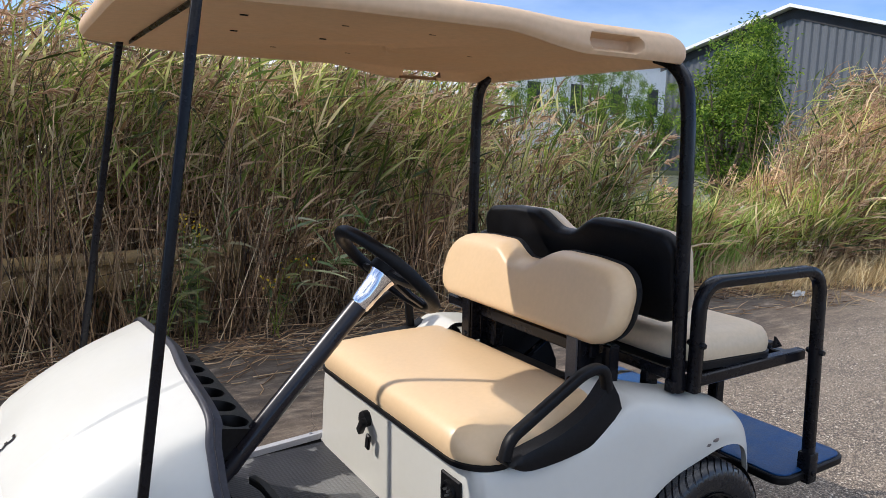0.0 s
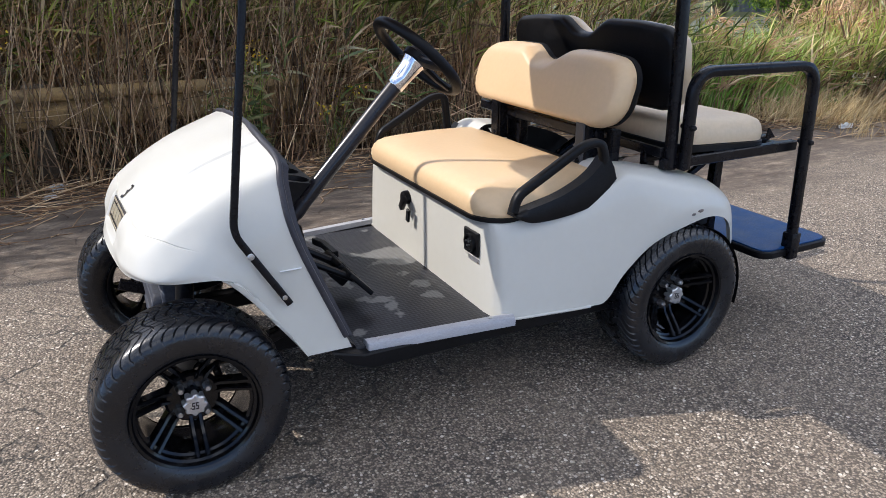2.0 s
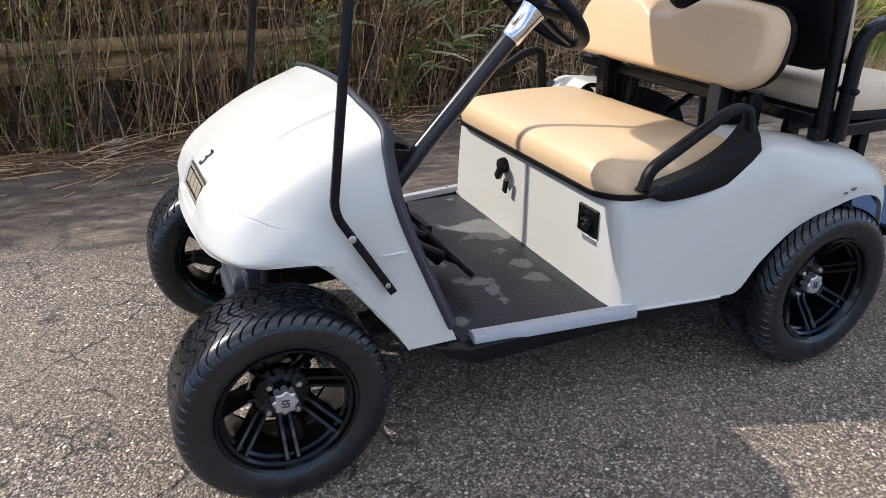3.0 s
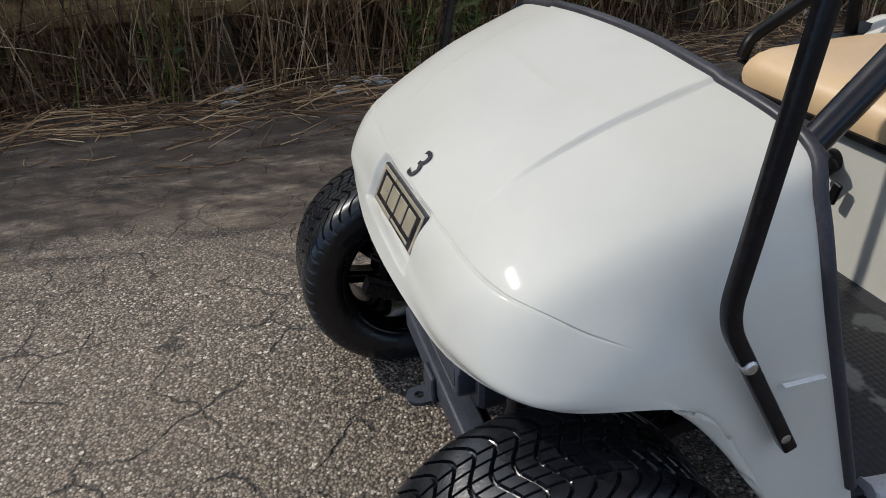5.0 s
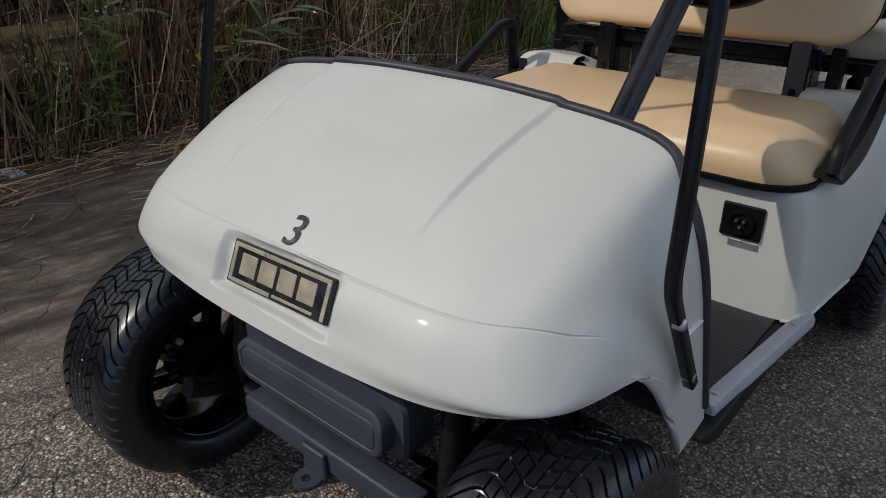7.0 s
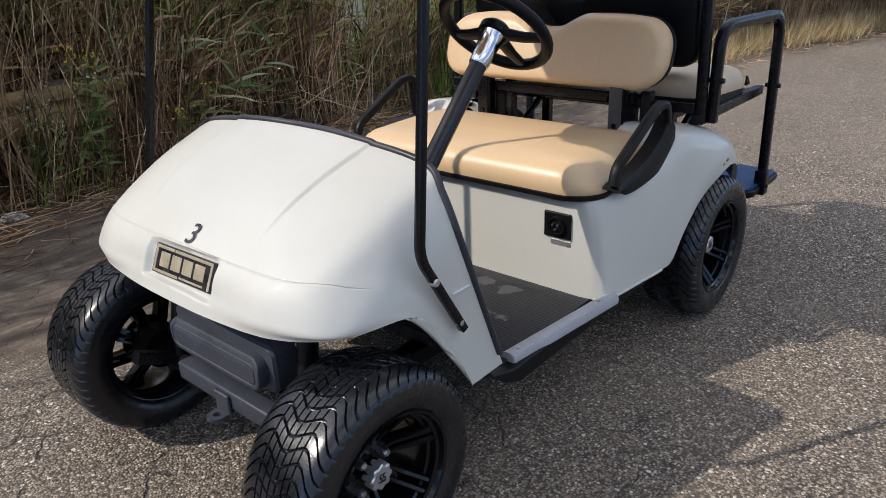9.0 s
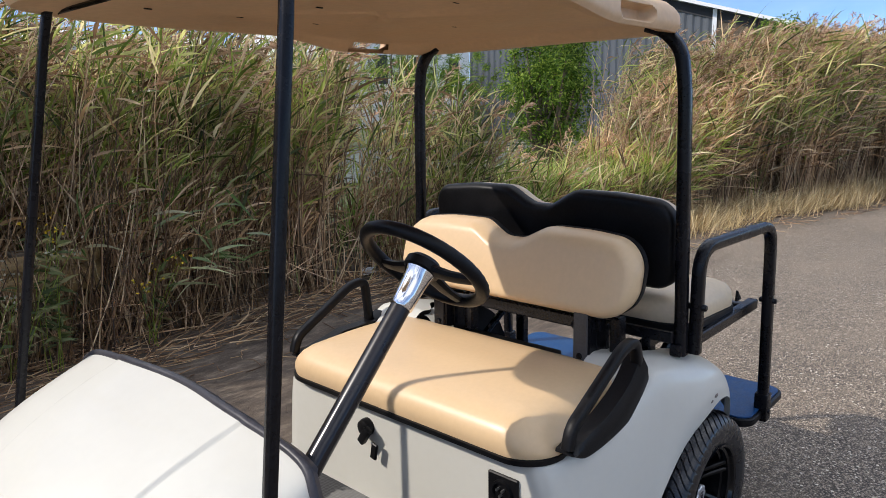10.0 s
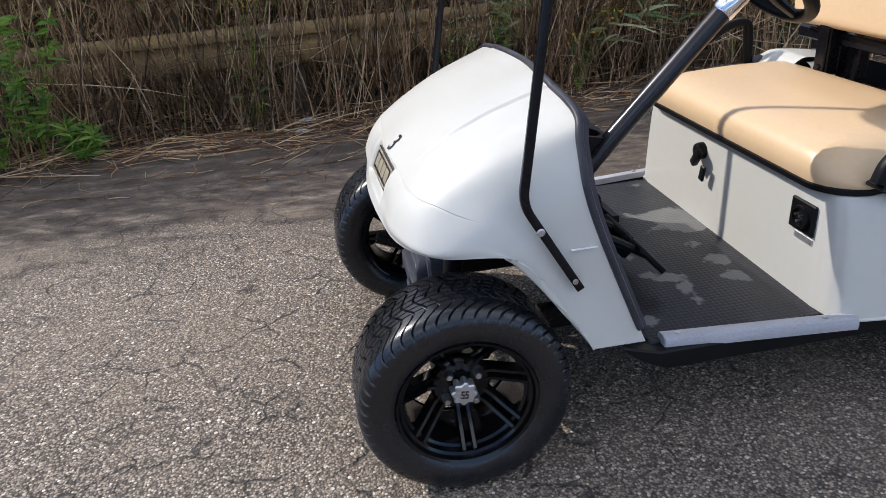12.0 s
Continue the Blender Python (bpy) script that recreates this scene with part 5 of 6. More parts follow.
    part("cap_barrel", bm, M_RIM, w)
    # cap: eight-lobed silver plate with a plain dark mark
    O = [((0.0300 + 0.0030 * math.cos(8 * t)) * math.cos(t), (0.0300 + 0.0030 * math.cos(8 * t)) * math.sin(t)) for t in np.linspace(0, 2 * math.pi, 64, endpoint=False)]
    bm = cushion(O, [(0, 0.028), (0, 0.056), (0.003, 0.059), (0.008, 0.059)], lambda u, v, h: Vector((u, -h, v)))
    cap = part("centre_cap", bm, M_SILVER, w, "silver centre cap with a dark mark")
    for dx in (-0.005, 0.005):
        bm = bmesh.new()
        for z in (-0.009, 0.0, 0.009):
            box(dx - 0.004, dx + 0.004, -0.0608, -0.0585, z - 0.0016, z + 0.0016, 0.0004, 1, bm)
        box(dx - 0.004, dx - 0.0015, -0.0608, -0.0585, 0.0, 0.009, 0.0004, 1, bm)
        box(dx + 0.0015, dx + 0.004, -0.0608, -0.0585, -0.009, 0.0, 0.0004, 1, bm)
        part("mark", bm, M_BADGE, cap)
    return w


wheel, far_wheel = build_wheel(1), build_wheel(-1)
wheel.parent = far_wheel.parent = cart
wheel.matrix_basis = pose(0, -0.475, 0.256, 0, 7, 0)
far_wheel.matrix_basis = pose(0, 0.475, 0.256, 0, 40, 180)
wheel.scale = far_wheel.scale = (0.985, 1, 0.985)
for kind, y, spin, turn in ((wheel, -0.556, 3, 0), (far_wheel, 0.556, 5, 180)):
    w = copy_thing(kind, pose(WB, y, 0.261, 0, spin, turn))
    w.scale = (1.003, 1, 1.003)


# ---- reeds and verge ----
RNG = np.random.default_rng(7)


def edge_y(x):
    """The line where reeds meet paving."""
    return np.interp(x, [-12, -2, 3, 5, 7, 9, 11.5, 14, 18], [2.9, 3.0, 3.05, 2.8, 2.35, 1.95, 1.2, 0.2, -1.6])


def reed_height(x):
    return np.interp(x, [-12, -3, -1.2, 0.5, 3, 4.0, 4.7, 5.3, 6.0, 6.5, 7.1, 7.8, 8.8, 10, 12, 18], [2.7, 2.6, 2.3, 2.15, 2.0, 1.85, 1.45, 0.95, 0.72, 0.70, 0.75, 1.0, 1.75, 2.3, 2.4, 2.4])


def unit(v):
    return v / (np.linalg.norm(v, axis=-1, keepdims=True) + 1e-9)


def ribbons(root, way, length, width, droop, seg=4, wind=None, taper=1.0, fat=0.35):
    """Bent blades: root[n, 3], way[n, 3] first direction, droop: how far each bends over; returns corners and faces."""
    n = len(root)
    s = np.linspace(0, 1, seg + 1)
    down = np.array([0, 0, -1.0])
    pull = down if wind is None else unit(down + np.asarray(wind))
    side = unit(np.cross(way, RNG.normal(size=(n, 3)) * (1, 1, 0.4)))
    pts = np.zeros((n, seg + 1, 3))
    pts[:, 0] = root
    for k in range(seg):
        d = unit(way + pull * (droop[:, None] * (s[k] + 0.5 / seg) ** 1.3))
        pts[:, k + 1] = pts[:, k] + d * (length / seg)[:, None]
    prof = np.minimum(1, fat + s * 3) * (1 - s ** 2 * taper) + 0.02
    off = side[:, None, :] * (width[:, None] * prof[None, :] / 2)[..., None]
    V = np.stack([pts - off, pts + off], 2).reshape(-1, 3)
    base = (np.arange(n) * (seg + 1) * 2)[:, None] + (np.arange(seg) * 2)[None, :]
    Q = np.stack([base, base + 1, base + 3, base + 2], -1).reshape(-1, 4)
    return V, Q


def rods(a, b, r0, r1, bend=0.0, seg=3, bow=None):
    """Thin three-sided stems from a to b."""
    n = len(a)
    s = np.linspace(0, 1, seg + 1)
    d = b - a
    bow = RNG.normal(size=(n, 3)) * (1, 1, 0.2) * bend if bow is None else bow
    pts = a[:, None] + d[:, None] * s[None, :, None] + bow[:, None] * (s * (1 - s) * 4)[None, :, None]
    u = unit(np.cross(unit(d), np.array([0.3, 0.9, 0.1])))
    v = unit(np.cross(unit(d), u))
    r = r0[:, None] + (r1 - r0)[:, None] * s[None]
    ring = []
    for k in range(3):
        a2 = 2 * np.pi * k / 3
        ring.append(pts + (u * np.cos(a2) + v * np.sin(a2))[:, None] * r[..., None])
    V = np.stack(ring, 2).reshape(-1, 3)
    base = (np.arange(n) * (seg + 1) * 3)[:, None, None] + (np.arange(seg) * 3)[None, :, None]
    k = np.arange(3)
    Q = np.stack([base + k, base + (k + 1) % 3, base + 3 + (k + 1) % 3, base + 3 + k], -1).reshape(-1, 4)
    return V, Q, pts


def gather(sets):
    V, Q, o = [], [], 0
    for v, q in sets:
        V.append(v)
        Q.append(q + o)
        o += len(v)
    return np.concatenate(V), np.concatenate(Q)


def scatter(n, x0, x1, depth, bias=1.4, start=0.0):
    """Roots in loose tufts between x0 and x1."""
    tufts = max(n // 9, 1)
    tx, ty = RNG.uniform(x0, x1, tufts), RNG.random(tufts) ** bias
    k = RNG.integers(0, tufts, n)
    x = tx[k] + RNG.normal(0, 0.07, n)
    return x, edge_y(x) + start + np.maximum(depth * ty[k] + RNG.normal(0, 0.06, n), -0.05)


def build_reeds():
    bed = holder("reed_bed", pose(0, 3.2, 0), "dense bed of tall green and dry brown reeds with plumes", "reeds", kind="stuff")
    shift = np.array([0, -3.2, 0])
    parts = {"broad": [], "stalk": [], "green": [], "dry": [], "plume": []}
    # a loose front belt, and thicker belts behind it
    for x0, x1, count, depth, start in ((-7.5, -1.5, 540, 0.6, 0.0), (-1.5, 5.3, 640, 0.6, 0.0), (-7.5, 3.4, 1300, 1.2, 0.6), (5.3, 7.0, 90, 0.7, 0.0), (7.0, 17.0, 3600, 1.5, 0.0),
                                        (-7.5, 3.2, 2600, 1.2, 1.9), (3.1, 4.6, 420, 0.9, 1.7), (10.0, 17.0, 1700, 1.0, 1.9)):
        x, y = scatter(count, x0, x1, depth, 1.2, start)
        h = reed_height(x) * (RNG.uniform(0.70, 1.12, count) if start == 0 else RNG.normal(0.96, 0.08, count))
        y = y + 0.42 * smooth(1.5, 1.1, x)
        a = np.stack([x, y, 0 * x - 0.02], -1)
        lean = np.stack([RNG.normal(0.12, 0.12, count) + 0.16 * smooth(6.5, 9.0, x), RNG.normal(-0.04, 0.10, count), np.ones(count)], -1)
        b = a + lean * h[:, None] * (0.93, 0.93, 0.96)
        bow = np.stack([-0.10 * h, RNG.normal(0, 0.04, count), 0 * h], -1)
        V, Q, pts = rods(a, b, RNG.uniform(0.004, 0.0072, count), np.full(count, 0.0024), seg=4, bow=bow)
        parts["stalk"].append((V, Q))
        # leaves along the upper part, blown to one side
        for k in range(15 if start == 0 and x0 < 6 else 12):
            s = RNG.uniform(0.22, 1.0, count) ** 0.8
            i = np.minimum((s * 4).astype(int), 3)
            f = (s * 4 - i)[:, None]
            root = pts[np.arange(count), i] * (1 - f) + pts[np.arange(count), i + 1] * f
            # the open end of the bed is blown over furthest
            blown = smooth(6.8, 8.6, x)
            way = unit(np.stack([RNG.normal(0.36, 0.62, count) + 0.40 * blown, RNG.normal(-0.1, 0.55, count) - 0.1 * blown, RNG.normal(0.95, 0.4, count) - 0.3 * blown], -1))
            L = RNG.uniform(0.16, 0.46, count) * (1 + 0.3 * blown)
            keep = RNG.random(count) < 0.9
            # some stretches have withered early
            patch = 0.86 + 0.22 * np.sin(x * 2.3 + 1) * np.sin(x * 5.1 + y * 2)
            # green towards the top, its colour lifted to look sunlit; brown below
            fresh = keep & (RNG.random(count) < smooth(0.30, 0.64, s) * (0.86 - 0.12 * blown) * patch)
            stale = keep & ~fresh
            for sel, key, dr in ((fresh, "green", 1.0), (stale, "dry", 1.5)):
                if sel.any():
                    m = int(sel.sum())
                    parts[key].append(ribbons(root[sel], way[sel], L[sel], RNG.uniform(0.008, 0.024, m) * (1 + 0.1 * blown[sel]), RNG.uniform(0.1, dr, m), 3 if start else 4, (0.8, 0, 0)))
        # feathery plumes on about a third
        sel = RNG.random(count) < np.where(x > 7.3, 0.75, np.where(x < 0.2, 0.75, 0.30)) * (0.45 if start else 1.0)
        tip = b[sel]
        m = len(tip)
        dirn = unit(np.stack([RNG.normal(0.75, 0.2, m), RNG.normal(-0.05, 0.2, m), RNG.normal(0.55, 0.3, m)], -1))
        L = RNG.uniform(0.22, 0.38, m)
        for k in range(29):
            t = RNG.random(m)
            root = tip + dirn * (L * t)[:, None] - np.array([0, 0, 0.07]) * (t ** 2)[:, None]
            way = unit(dirn + RNG.normal(size=(m, 3)) * 0.5 + (0.2, 0, -0.15))
            parts["plume"].append(ribbons(root, way, L * RNG.uniform(0.22, 0.42, m) * (1.15 - 0.6 * t), RNG.uniform(0.009, 0.018, m), RNG.uniform(0.4, 1.6, m), 2, (0.8, 0, 0)))
    # old broken stems: upright, leaning and tangled near the ground
    for x0, x1, count, start in ((-7.5, 5.0, 1300, -0.05), (6.8, 17.0, 900, 0.25), (-7.5, 3.8, 3000, 1.8), (9.5, 17.0, 2200, 1.8)):
        x, y = scatter(count, x0, x1, 0.8, 1.3, start)
        y = y + 0.42 * smooth(1.5, 1.1, x) * (RNG.random(count) < 0.55) * (start < 1)
        a = np.stack([x, y, 0 * x - 0.01], -1)
        h = RNG.uniform(0.5, 1.9, count)
        lean = np.stack([RNG.normal(0.06, 0.27, count), RNG.normal(-0.08, 0.2, count), np.ones(count)], -1)
        parts["stalk"].append(rods(a, a + unit(lean) * h[:, None], RNG.uniform(0.0035, 0.0075, count), np.full(count, 0.0024), 0.05, 3)[:2])
        count2 = count // 2
        x, y = scatter(count2, x0, x1, 1.0, 1.2, start - 0.1)
        a = np.stack([x, y, RNG.uniform(0.0, 0.5, count2)], -1)
        way = np.stack([RNG.normal(0.2, 0.9, count2), RNG.normal(-0.35, 0.45, count2), RNG.normal(0.15, 0.3, count2)], -1)
        b = a + unit(way) * RNG.uniform(0.3, 1.0, count2)[:, None]
        b[:, 2] = np.maximum(b[:, 2], 0.012)
        parts["stalk"].append(rods(a, b, np.full(count2, 0.0036), np.full(count2, 0.002), 0.05, 3)[:2])
        count = count // 3
        x, y = scatter(count, x0, x1, 1.0, 1.3, start)
        y = y + 0.42 * smooth(1.5, 1.1, x)
        root = np.stack([x, y, RNG.uniform(0.1, 1.1, count)], -1)
        way = unit(RNG.normal(size=(count, 3)) * (1, 0.8, 0.6) + (0.3, -0.2, 0.3))
        parts["dry"].append(ribbons(root, way, RNG.uniform(0.2, 0.5, count), RNG.uniform(0.006, 0.016, count), RNG.uniform(0.5, 2.2, count), 4))
    # brown stems crowd in front of the rail
    count = 1000
    x = RNG.uniform(-7.5, 1.7, count)
    a = np.stack([x, edge_y(x) + RNG.uniform(-0.12, 0.12, count), 0 * x], -1)
    lean = unit(np.stack([RNG.normal(0.05, 0.22, count), RNG.normal(-0.05, 0.14, count), np.ones(count)], -1))
    parts["stalk"].append(rods(a, a + lean * RNG.uniform(0.4, 1.7, count)[:, None], RNG.uniform(0.0035, 0.0075, count), np.full(count, 0.0024), 0.06, 3)[:2])
    # a clump with broad pale leaves stands in front
    count = 11
    x, y = RNG.normal(1.75, 0.35, count), RNG.uniform(2.95, 3.2, count)
    a = np.stack([x, y, 0 * x], -1)
    h = RNG.uniform(0.55, 1.0, count)
    b = a + np.stack([RNG.normal(0.12, 0.15, count), RNG.normal(-0.12, 0.1, count), h], -1)
    V, Q, pts = rods(a, b, np.full(count, 0.005), np.full(count, 0.003), 0.04, 4)
    parts["stalk"].append((V, Q))
    for k in range(5):
        s = RNG.uniform(0.45, 1.0, count)[:, None]
        way = unit(np.stack([RNG.normal(0.5, 0.7, count), RNG.normal(-0.5, 0.4, count), RNG.normal(0.5, 0.4, count)], -1))
        parts["broad"].append(ribbons(a * (1 - s) + b * s, way, RNG.uniform(0.2, 0.42, count), RNG.uniform(0.014, 0.027, count), RNG.uniform(0.5, 1.6, count), 5, (0.4, -0.1, 0)))
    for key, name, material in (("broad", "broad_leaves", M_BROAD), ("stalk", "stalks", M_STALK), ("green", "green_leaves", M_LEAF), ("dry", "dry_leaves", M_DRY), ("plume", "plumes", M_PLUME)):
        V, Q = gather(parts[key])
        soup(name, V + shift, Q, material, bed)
    # fallen straw in front
    sets = []
    for count, reach, lift in ((5200, 0.55, 0.05), (1500, 1.1, 0.012)):
        x = RNG.uniform(-7, 15, count)
        y = edge_y(x) + 0.45 - (reach + 0.45) * RNG.random(count) ** 0.8
        ang = RNG.normal(0.15, 0.95, count)
        L = RNG.uniform(0.06, 0.36, count)
        a = np.stack([x, y, RNG.uniform(0.004, lift, count)], -1)
        b = a + np.stack([np.cos(ang) * L, np.sin(ang) * L * 0.7, RNG.normal(0, 0.02, count)], -1)
        b[:, 2] = np.maximum(b[:, 2], 0.005)
        sets.append(rods(a, b, np.full(count, 0.0034), np.full(count, 0.0022), 0.015, 2)[:2])
    count = 200
    x = RNG.uniform(-7, 6, count)
    y = edge_y(x) + 0.1 - 0.75 * RNG.random(count)
    ang, L = RNG.normal(0.1, 0.9, count), RNG.uniform(0.25, 0.8, count)
    a = np.stack([x, y, RNG.uniform(0.006, 0.05, count)], -1)
    b = a + np.stack([np.cos(ang) * L, np.sin(ang) * L * 0.6, RNG.normal(0.03, 0.06, count)], -1)
    b[:, 2] = np.maximum(b[:, 2], 0.006)
    sets.append(rods(a, b, RNG.uniform(0.004, 0.007, count), np.full(count, 0.003), 0.02, 3)[:2])
    V, Q = gather(sets)
    ob = soup("fallen_straw", V, Q, M_STRAW)
    tagged(ob, "fallen brown reed straw strewn along the verge", "straw", kind="stuff")
    # pale dry grass fringe further along
    count, tufts = 13000, 330
    tx, ty, size = RNG.uniform(5.8, 17, tufts), RNG.normal(-0.26, 0.24, tufts), RNG.uniform(0.35, 1.25, tufts)
    pick = RNG.integers(0, tufts, count)
    x = tx[pick] + RNG.normal(0, 0.11, count) * size[pick]
    y = edge_y(x) + ty[pick] + RNG.normal(0, 0.08, count)
    root = np.stack([x, y, 0 * x], -1)
    way = unit(np.stack([RNG.normal(0.25, 0.3, count), RNG.normal(-0.05, 0.3, count), np.ones(count)], -1))
    V, Q = ribbons(root, way, RNG.uniform(0.15, 0.45, count) * (0.45 + 0.6 * size[pick]), RNG.uniform(0.004, 0.009, count), RNG.uniform(0.2, 1.4, count), 3, (0.4, 0, 0))
    ob = soup("dry_grass", V, Q, M_GRASS)
    tagged(ob, "fringe of pale golden dry grass at the reeds' foot", "grass", kind="stuff")
    # fresh low green growth where the reeds are low
    count = 7500
    x = RNG.uniform(4.3, 7.6, count)
    y = edge_y(x) + 0.1 + RNG.random(count) * 1.6
    root = np.stack([x, y, 0 * x], -1)
    way = unit(np.stack([RNG.normal(0.25, 0.25, count), RNG.normal(0, 0.2, count), np.ones(count)], -1))
    V, Q = ribbons(root, way, RNG.uniform(0.35, 0.95, count), RNG.uniform(0.008, 0.018, count), RNG.uniform(0.1, 0.8, count), 4, (0.6, 0, 0))
    ob = soup("green_sedge", V, Q, M_SEDGE)
    tagged(ob, "fresh green sedge in the gap of the reeds", "grass", kind="stuff")


build_reeds()


def build_weed(name, x, y, h, flower, label, n_leaf=60, spread=0.14, leaf=None):
    w = holder(name, pose(x, y, 0), label, "weed")
    k = 5
    a = np.zeros((k, 3)) + RNG.normal(size=(k, 3)) * (0.03, 0.03, 0)
    b = a + np.stack([RNG.normal(0.05, spread, k), RNG.normal(-0.05, spread, k), h * RNG.uniform(0.75, 1.0, k)], -1)
    for i in range(k):
        V, Q, pts = rods(a[i:i + 1], b[i:i + 1], np.full(1, 0.004), np.full(1, 0.002), 0.03, 4)
        soup("stem", V, Q, M_LEAF, w)
    pick = RNG.integers(0, k, n_leaf)
    s = RNG.uniform(0.2, 0.95, n_leaf)[:, None]
    root = a[pick] * (1 - s) + b[pick] * s
    way = unit(RNG.normal(size=(n_leaf, 3)) * (1, 1, 0.3) + (0, 0, 0.4))
    V, Q = ribbons(root, way, RNG.uniform(0.06, 0.13, n_leaf), RNG.uniform(0.012, 0.028, n_leaf), RNG.uniform(0.2, 0.9, n_leaf), 3)
    soup("leaves", V, Q, leaf or M_WEED, w)
    if flower is not None:
        m = 45
        pick = RNG.integers(0, k, m)
        root = b[pick] + RNG.normal(size=(m, 3)) * (0.035, 0.035, 0.03)
        V, Q = ribbons(root, unit(RNG.normal(size=(m, 3))), np.full(m, 0.016), np.full(m, 0.012), np.full(m, 0.2), 1, taper=0.2, fat=1.0)
        soup("blossoms", V, Q, flower, w)


for x, y, h in ((1.56, 2.92, 0.58), (-0.72, 2.92, 1.02), (9.6, 1.95, 0.9)):
    build_weed("goldenrod", x, y, h, M_YELLOW, "goldenrod with small yellow blossoms among the reeds", 36, 0.10, M_DULL)
for x, y, h in ((0.62, 2.90, 0.60), (0.76, 2.92, 0.78), (6.6, 2.35, 0.5)):
    build_weed("umbel_weed", x, y, h, M_WHITEF, "weed with pale flower clusters among the reeds", 40, 0.12, M_DULL)
for x, y, h in ((-1.98, 2.72, 0.98), (-2.25, 2.70, 0.85), (-1.73, 2.70, 0.28), (-2.35, 2.5, 0.2)):
    build_weed("green_weed", x, y, h, None, "leafy green weed in front of the reeds", 240, 0.13)
build_weed("goldenrod", 0.97, 2.88, 0.92, M_YELLOW, "tall leafy goldenrod with a yellow tip", 150, 0.035, M_DULL)


def build_guard_rail():
    g = holder("guard_rail", pose(-2.2, 3.22, 0), "faded yellow ribbed guard rail half hidden in reeds", "guard rail")
    prof = [(0.0, 0.36), (-0.01, 0.372), (-0.055, 0.39), (-0.065, 0.44), (-0.060, 0.495), (-0.010, 0.525), (-0.006, 0.548), (-0.050, 0.562), (-0.056, 0.590), (-0.046, 0.615), (-0.01, 0.630), (0.0, 0.64)]
    xs = np.linspace(-5.0, 3.5, 60)
    P = np.array([[(x, y + 0.006 * math.sin(x * 2), z + 0.006 * math.sin(x * 0.8)) for y, z in prof] for x in xs])
    bm = grid_bm(P)
    grid_bm(P + (0, 0.004, 0), bm=bm, flip=True)
    part("beam", bm, M_RAIL, g, smooth=50)
    a = np.linspace(0, math.pi, 10)
    P = np.array([[(3.5 + 0.16 * math.sin(t), y * abs(math.cos(t)) + 0.10 * (1 - math.cos(t)), z) for y, z in prof] for t in a])
    part("end_shoe", grid_bm(P), M_RAIL, g, smooth=50)
    for x in (-4.2, -2.2, -0.2, 1.8, 3.2):
        part("post", box(x - 0.07, x + 0.07, 0.01, 0.16, -0.05, 0.66, 0.01), M_BARK, g)


build_guard_rail()


def build_litter():
    for i, (x, y, w) in enumerate(((-0.37, 2.98, 0.06), (0.25, 3.08, 0.06), (0.42, 2.85, 0.06), (0.30, 2.95, 0.04), (0.70, 3.06, 0.06), (0.20, 2.78, 0.045), (-0.40, 2.75, 0.045), (3.75, 3.30, 0.08), (6.30, 1.88, 0.07), (7.6, 2.25, 0.06), (0.33, 3.16, 0.05))):
        bm = bmesh.new()
        bmesh.ops.create_icosphere(bm, subdivisions=3, radius=1)
        for v in bm.verts:
            k = 1 + 0.7 * noise.noise(v.co * 1.9 + Vector((i * 7.3, 0, 0))) + 0.3 * noise.noise(v.co * 5 + Vector((i, 3, 0)))
            v.co = (v.co.x * w * k, v.co.y * w * 0.7 * k, max(v.co.z, -0.35) * w * 0.45 * k + 0.35 * w * 0.45)
        ob = part("litter", bm, M_PLASTIC_BAG, smooth=25)
        ob.location = (x, y, 0.005)
        tagged(ob, "crumpled scrap of pale plastic litter on the verge", "litter", "litter along the verge")


build_litter()


# ---- distance ----
def build_bush(x, y, h, w, count, label, seed):
    r = np.random.default_rng(seed)
    t = holder("bush", pose(x, y, 0), label, "bush")
    bm = bmesh.new()
    tips = []
    for i in range(15):
        a = r.uniform(0, 2 * math.pi)
        q = Vector((math.cos(a) * w * r.uniform(0.2, 0.9), math.sin(a) * w * r.uniform(0.2, 0.9), h * r.uniform(0.55, 0.98)))
        mid = q * 0.5 + Vector((r.normal(0, 0.1), r.normal(0, 0.1), 0))
        tube([Vector((r.normal(0, 0.06), r.normal(0, 0.06), -0.05)), mid, q], [0.05, 0.03, 0.008], 6, bm)
        tips += [mid.lerp(q, k) for k in (0.3, 0.6, 0.85, 1.0)] + [mid * 0.8]
    part("trunk", bm, M_BARK, t)
    T = np.array(tips)
    k = 60
    a, q = r.uniform(0, 2 * math.pi, k), np.sqrt(r.random(k))
    z = r.uniform(0.12, 1.04, k)
    reach = w * np.interp(z, [0, 0.3, 0.6, 1.0], [0.75, 1.0, 0.85, 0.35]) * q
    C = np.stack([np.cos(a) * reach, np.sin(a) * reach, h * z], -1)
    C = np.concatenate([C, T + r.normal(size=T.shape) * 0.05])
    size = r.uniform(0.06, 0.18, len(C))
    pick = r.integers(0, len(C), count)
    root = C[pick] + r.normal(size=(count, 3)) * size[pick][:, None] * (1, 1, 0.8)
    root[:, 2] = np.maximum(root[:, 2], 0.10)
    V, Q = ribbons(root, unit(r.normal(size=(count, 3)) + (0.3, 0, 0.3)), r.uniform(0.05, 0.10, count), r.uniform(0.022, 0.042, count), np.full(count, 0.4), 2, fat=0.6)
    soup("crown", V, Q, M_BUSH, t)


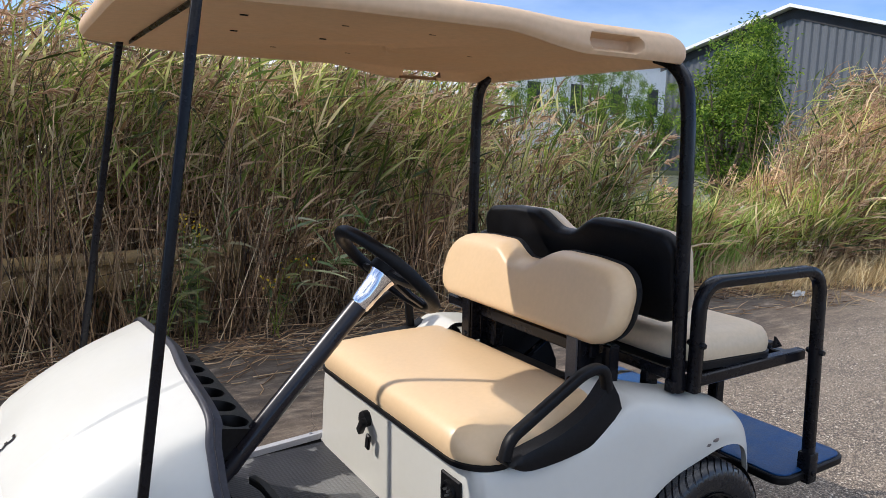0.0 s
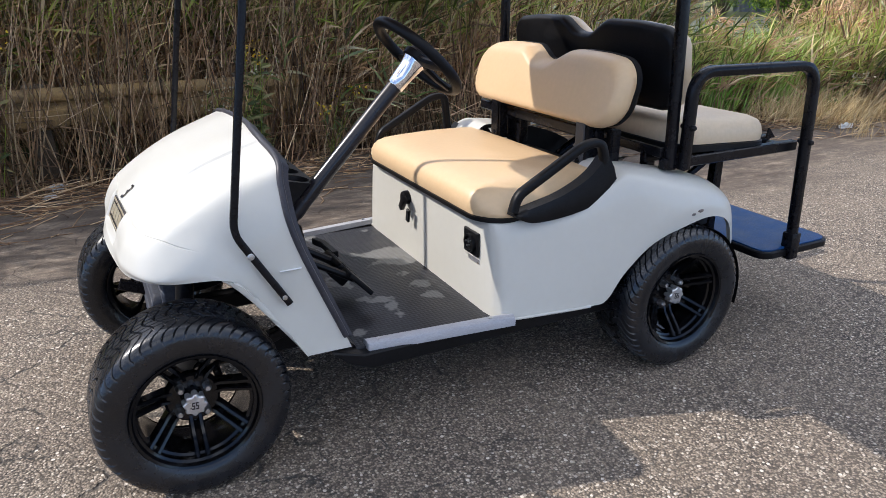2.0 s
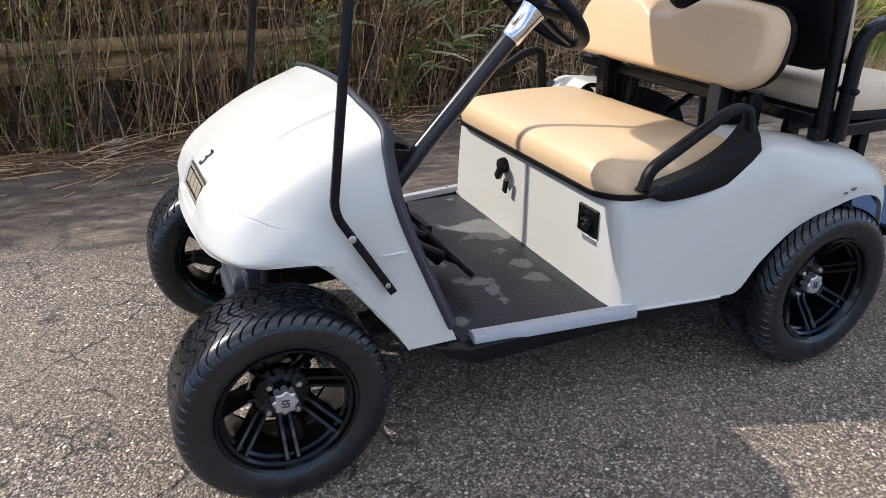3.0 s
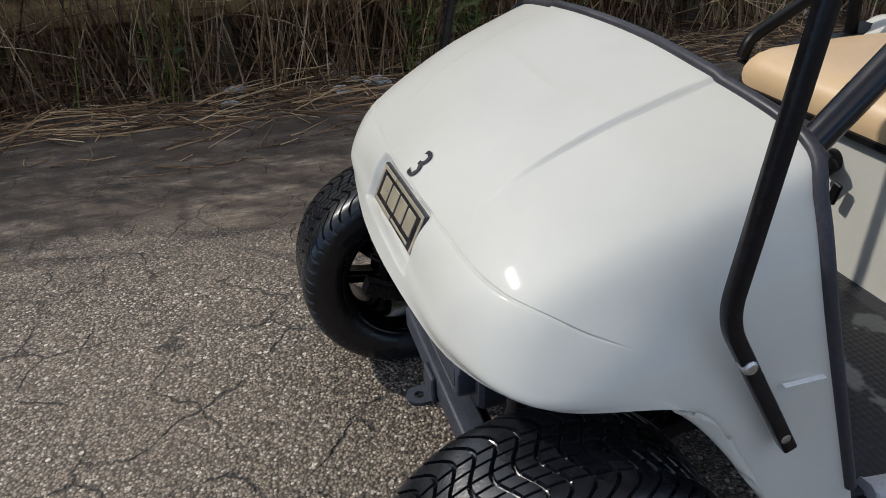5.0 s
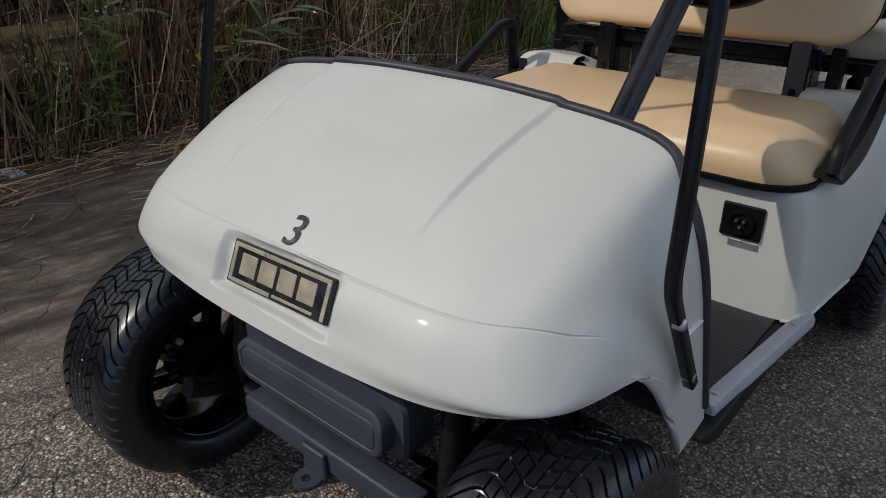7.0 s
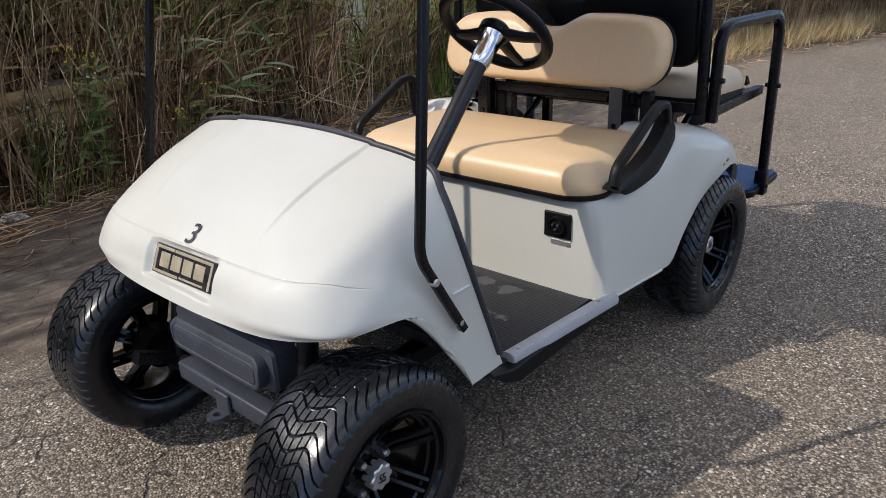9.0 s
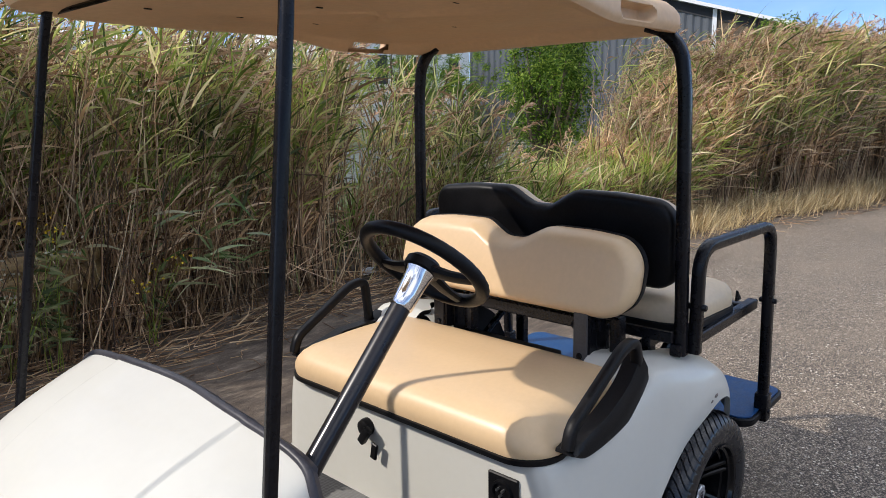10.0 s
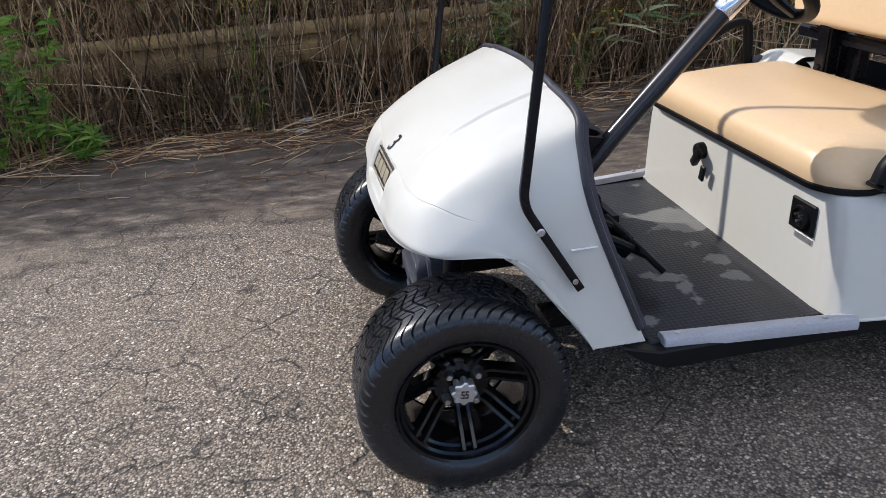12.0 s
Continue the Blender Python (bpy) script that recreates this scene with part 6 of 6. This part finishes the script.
build_bush(12.1, 7.0, 3.1, 1.1, 14000, "leafy green bush behind the reeds", 3)
build_bush(13.5, 7.6, 3.75, 0.8, 13000, "leafy green bush behind the reeds", 4)
build_bush(20.9, 20.6, 5.2, 2.3, 14000, "leafy green bush across the pond", 5)
build_bush(23.8, 21.7, 4.8, 2.3, 14000, "leafy green bush across the pond", 8)
build_bush(23.0, 18.6, 3.6, 1.9, 14000, "leafy green bush across the pond", 9)
build_bush(17.1, 20.8, 4.2, 2.3, 14000, "leafy green bush across the pond", 10)
build_bush(20.5, 5.0, 3.6, 1.4, 10000, "distant green tree behind the reeds", 6)

M_METAL = mat("grey_cladding", (0.085, 0.095, 0.108), 0.6, metal=0.0, vary=0.08, scale=1.2)
M_EAVE = mat("white_trim", (0.75, 0.76, 0.78), 0.5, vary=0.05, scale=2)
M_DARK = mat("dark_opening", (0.02, 0.02, 0.022), 0.7, vary=0.2, scale=2)
M_PALE = mat("pale_render", (0.7, 0.7, 0.69), 0.6, vary=0.08, scale=1)


def build_barn():
    """Gable end towards the paving; the roof runs on over a brown lean-to."""
    A = Vector((26.96, 15.37, 6.70))
    b = holder("metal_barn", pose(A.x, A.y, 0), "grey corrugated metal barn with a white-trimmed gable", "barn")
    along, deep = Vector((0.139, -0.990)), Vector((0.990, 0.139))
    pitch, u0, u1, u2 = 0.301, -5.55, 5.55, 9.6
    def at(u, d, z):
        p = along * u + deep * d
        return (p.x, p.y, z)
    top = lambda u: A.z - pitch * abs(u)
    def ribbed(ua, ub, step):
        n = max(2, int((ub - ua) / step))
        us = np.linspace(ua, ub, n)
        return grid_bm(np.array([[at(u, 0.035 if (i // 2) % 2 else 0.0, z) for z in (0, top(u) - 0.1)] for i, u in enumerate(us)]))
    bm = ribbed(u0, u1, 0.077)
    for u in (u0, u1):
        grid_bm(np.array([[at(u, d, z) for z in (0, top(u) - 0.05)] for d in np.linspace(0, 18, 40)]), bm=bm)
    part("wall", bm, M_METAL, b, smooth=20)
    part("lean_to_wall", ribbed(u1 + 0.12, u2, 0.12), M_BARK, b, "weathered brown lean-to wall", smooth=20)
    bm = bmesh.new()
    P = np.array([[at(u, d, z) for u, d in ((u1, -0.06), (u1 + 0.16, -0.06), (u1 + 0.16, 0.08), (u1, 0.08), (u1, -0.06))] for z in (0, top(u1) - 0.1)])
    part("corner_post", grid_bm(P, bm=bm), M_EAVE, b)
    bm = bmesh.new()
    for e in (u0 - 0.3, u2 + 0.2):
        P = np.array([[at(u, d, top(u) + 0.04) for d in (-0.35, 18.2)] for u in (0, e)])
        grid_bm(P, bm=bm)
        grid_bm(P + (0, 0, -0.10), bm=bm)
    part("roof", bm, M_EAVE, b)
    for e in (u0 - 0.3, u2 + 0.2):
        P = np.array([[at(0, d, top(0) + z) for d, z in ((-0.36, 0.06), (-0.41, 0.06), (-0.41, -0.07), (-0.36, -0.07), (-0.36, 0.06))], [at(e, d, top(e) + z) for d, z in ((-0.36, 0.06), (-0.41, 0.06), (-0.41, -0.07), (-0.36, -0.07), (-0.36, 0.06))]])
        part("barge_board", grid_bm(P), M_EAVE, b)
        # dark band along the wall just below the roof line
        us = np.linspace(0, e, 12)
        P = np.array([[at(u, -0.03, top(u) - z) for z in (0.10, 0.46)] for u in us])
        part("eave_band", grid_bm(P), M_DARK, b, "dark band under the eaves")


build_barn()


def build_shed(x, y, w, d, h, label):
    s = holder("shed", pose(x, y, 0), label, "shed")
    part("wall", box(-w / 2, w / 2, -d / 2, d / 2, 0, h, 0.02, 1), M_PALE, s)
    P = np.array([[(a, -d / 2 - 0.3, h), (a, 0, h + d * 0.16), (a, d / 2 + 0.3, h)] for a in (-w / 2 - 0.2, w / 2 + 0.2)])
    bm = grid_bm(P)
    grid_bm(P + (0, 0, 0.12), bm=bm)
    part("roof", bm, M_EAVE, s)
    for k in range(int(w // 4)):
        xx = -w / 2 + 2 + k * 4
        win = part("window", box(xx - 0.6, xx + 0.6, -d / 2 - 0.03, -d / 2 + 0.05, h * 0.45, h * 0.75, 0.01, 1), M_DARK, s)
        part("sill", box(xx - 0.7, xx + 0.7, -d / 2 - 0.08, -d / 2 + 0.02, h * 0.42, h * 0.45, 0.01, 1), M_EAVE, win)


build_shed(19.0, 54.0, 24, 8, 6.0, "long pale shed far behind the reeds")
build_shed(38.0, 42.0, 16, 9, 7.0, "long pale shed far behind the reeds")


def build_pond():
    m = mat("pond_water", (0.09, 0.095, 0.06), 0.3, vary=0.2, scale=0.6, bump=0.3, bump_scale=6)
    O = [(15.5 + 9.5 * math.cos(t) * (1 + 0.1 * math.sin(3 * t)), 12.6 + 5.6 * math.sin(t)) for t in np.linspace(0, 2 * math.pi, 48, endpoint=False)]
    bm = bmesh.new()
    bm.faces.new([bm.verts.new((x, y, 0.03)) for x, y in O])
    bmesh.ops.recalc_face_normals(bm, faces=bm.faces)
    tagged(part("water", bm, m), "murky green-grey pond behind the reeds", "pond", kind="structure")


build_pond()
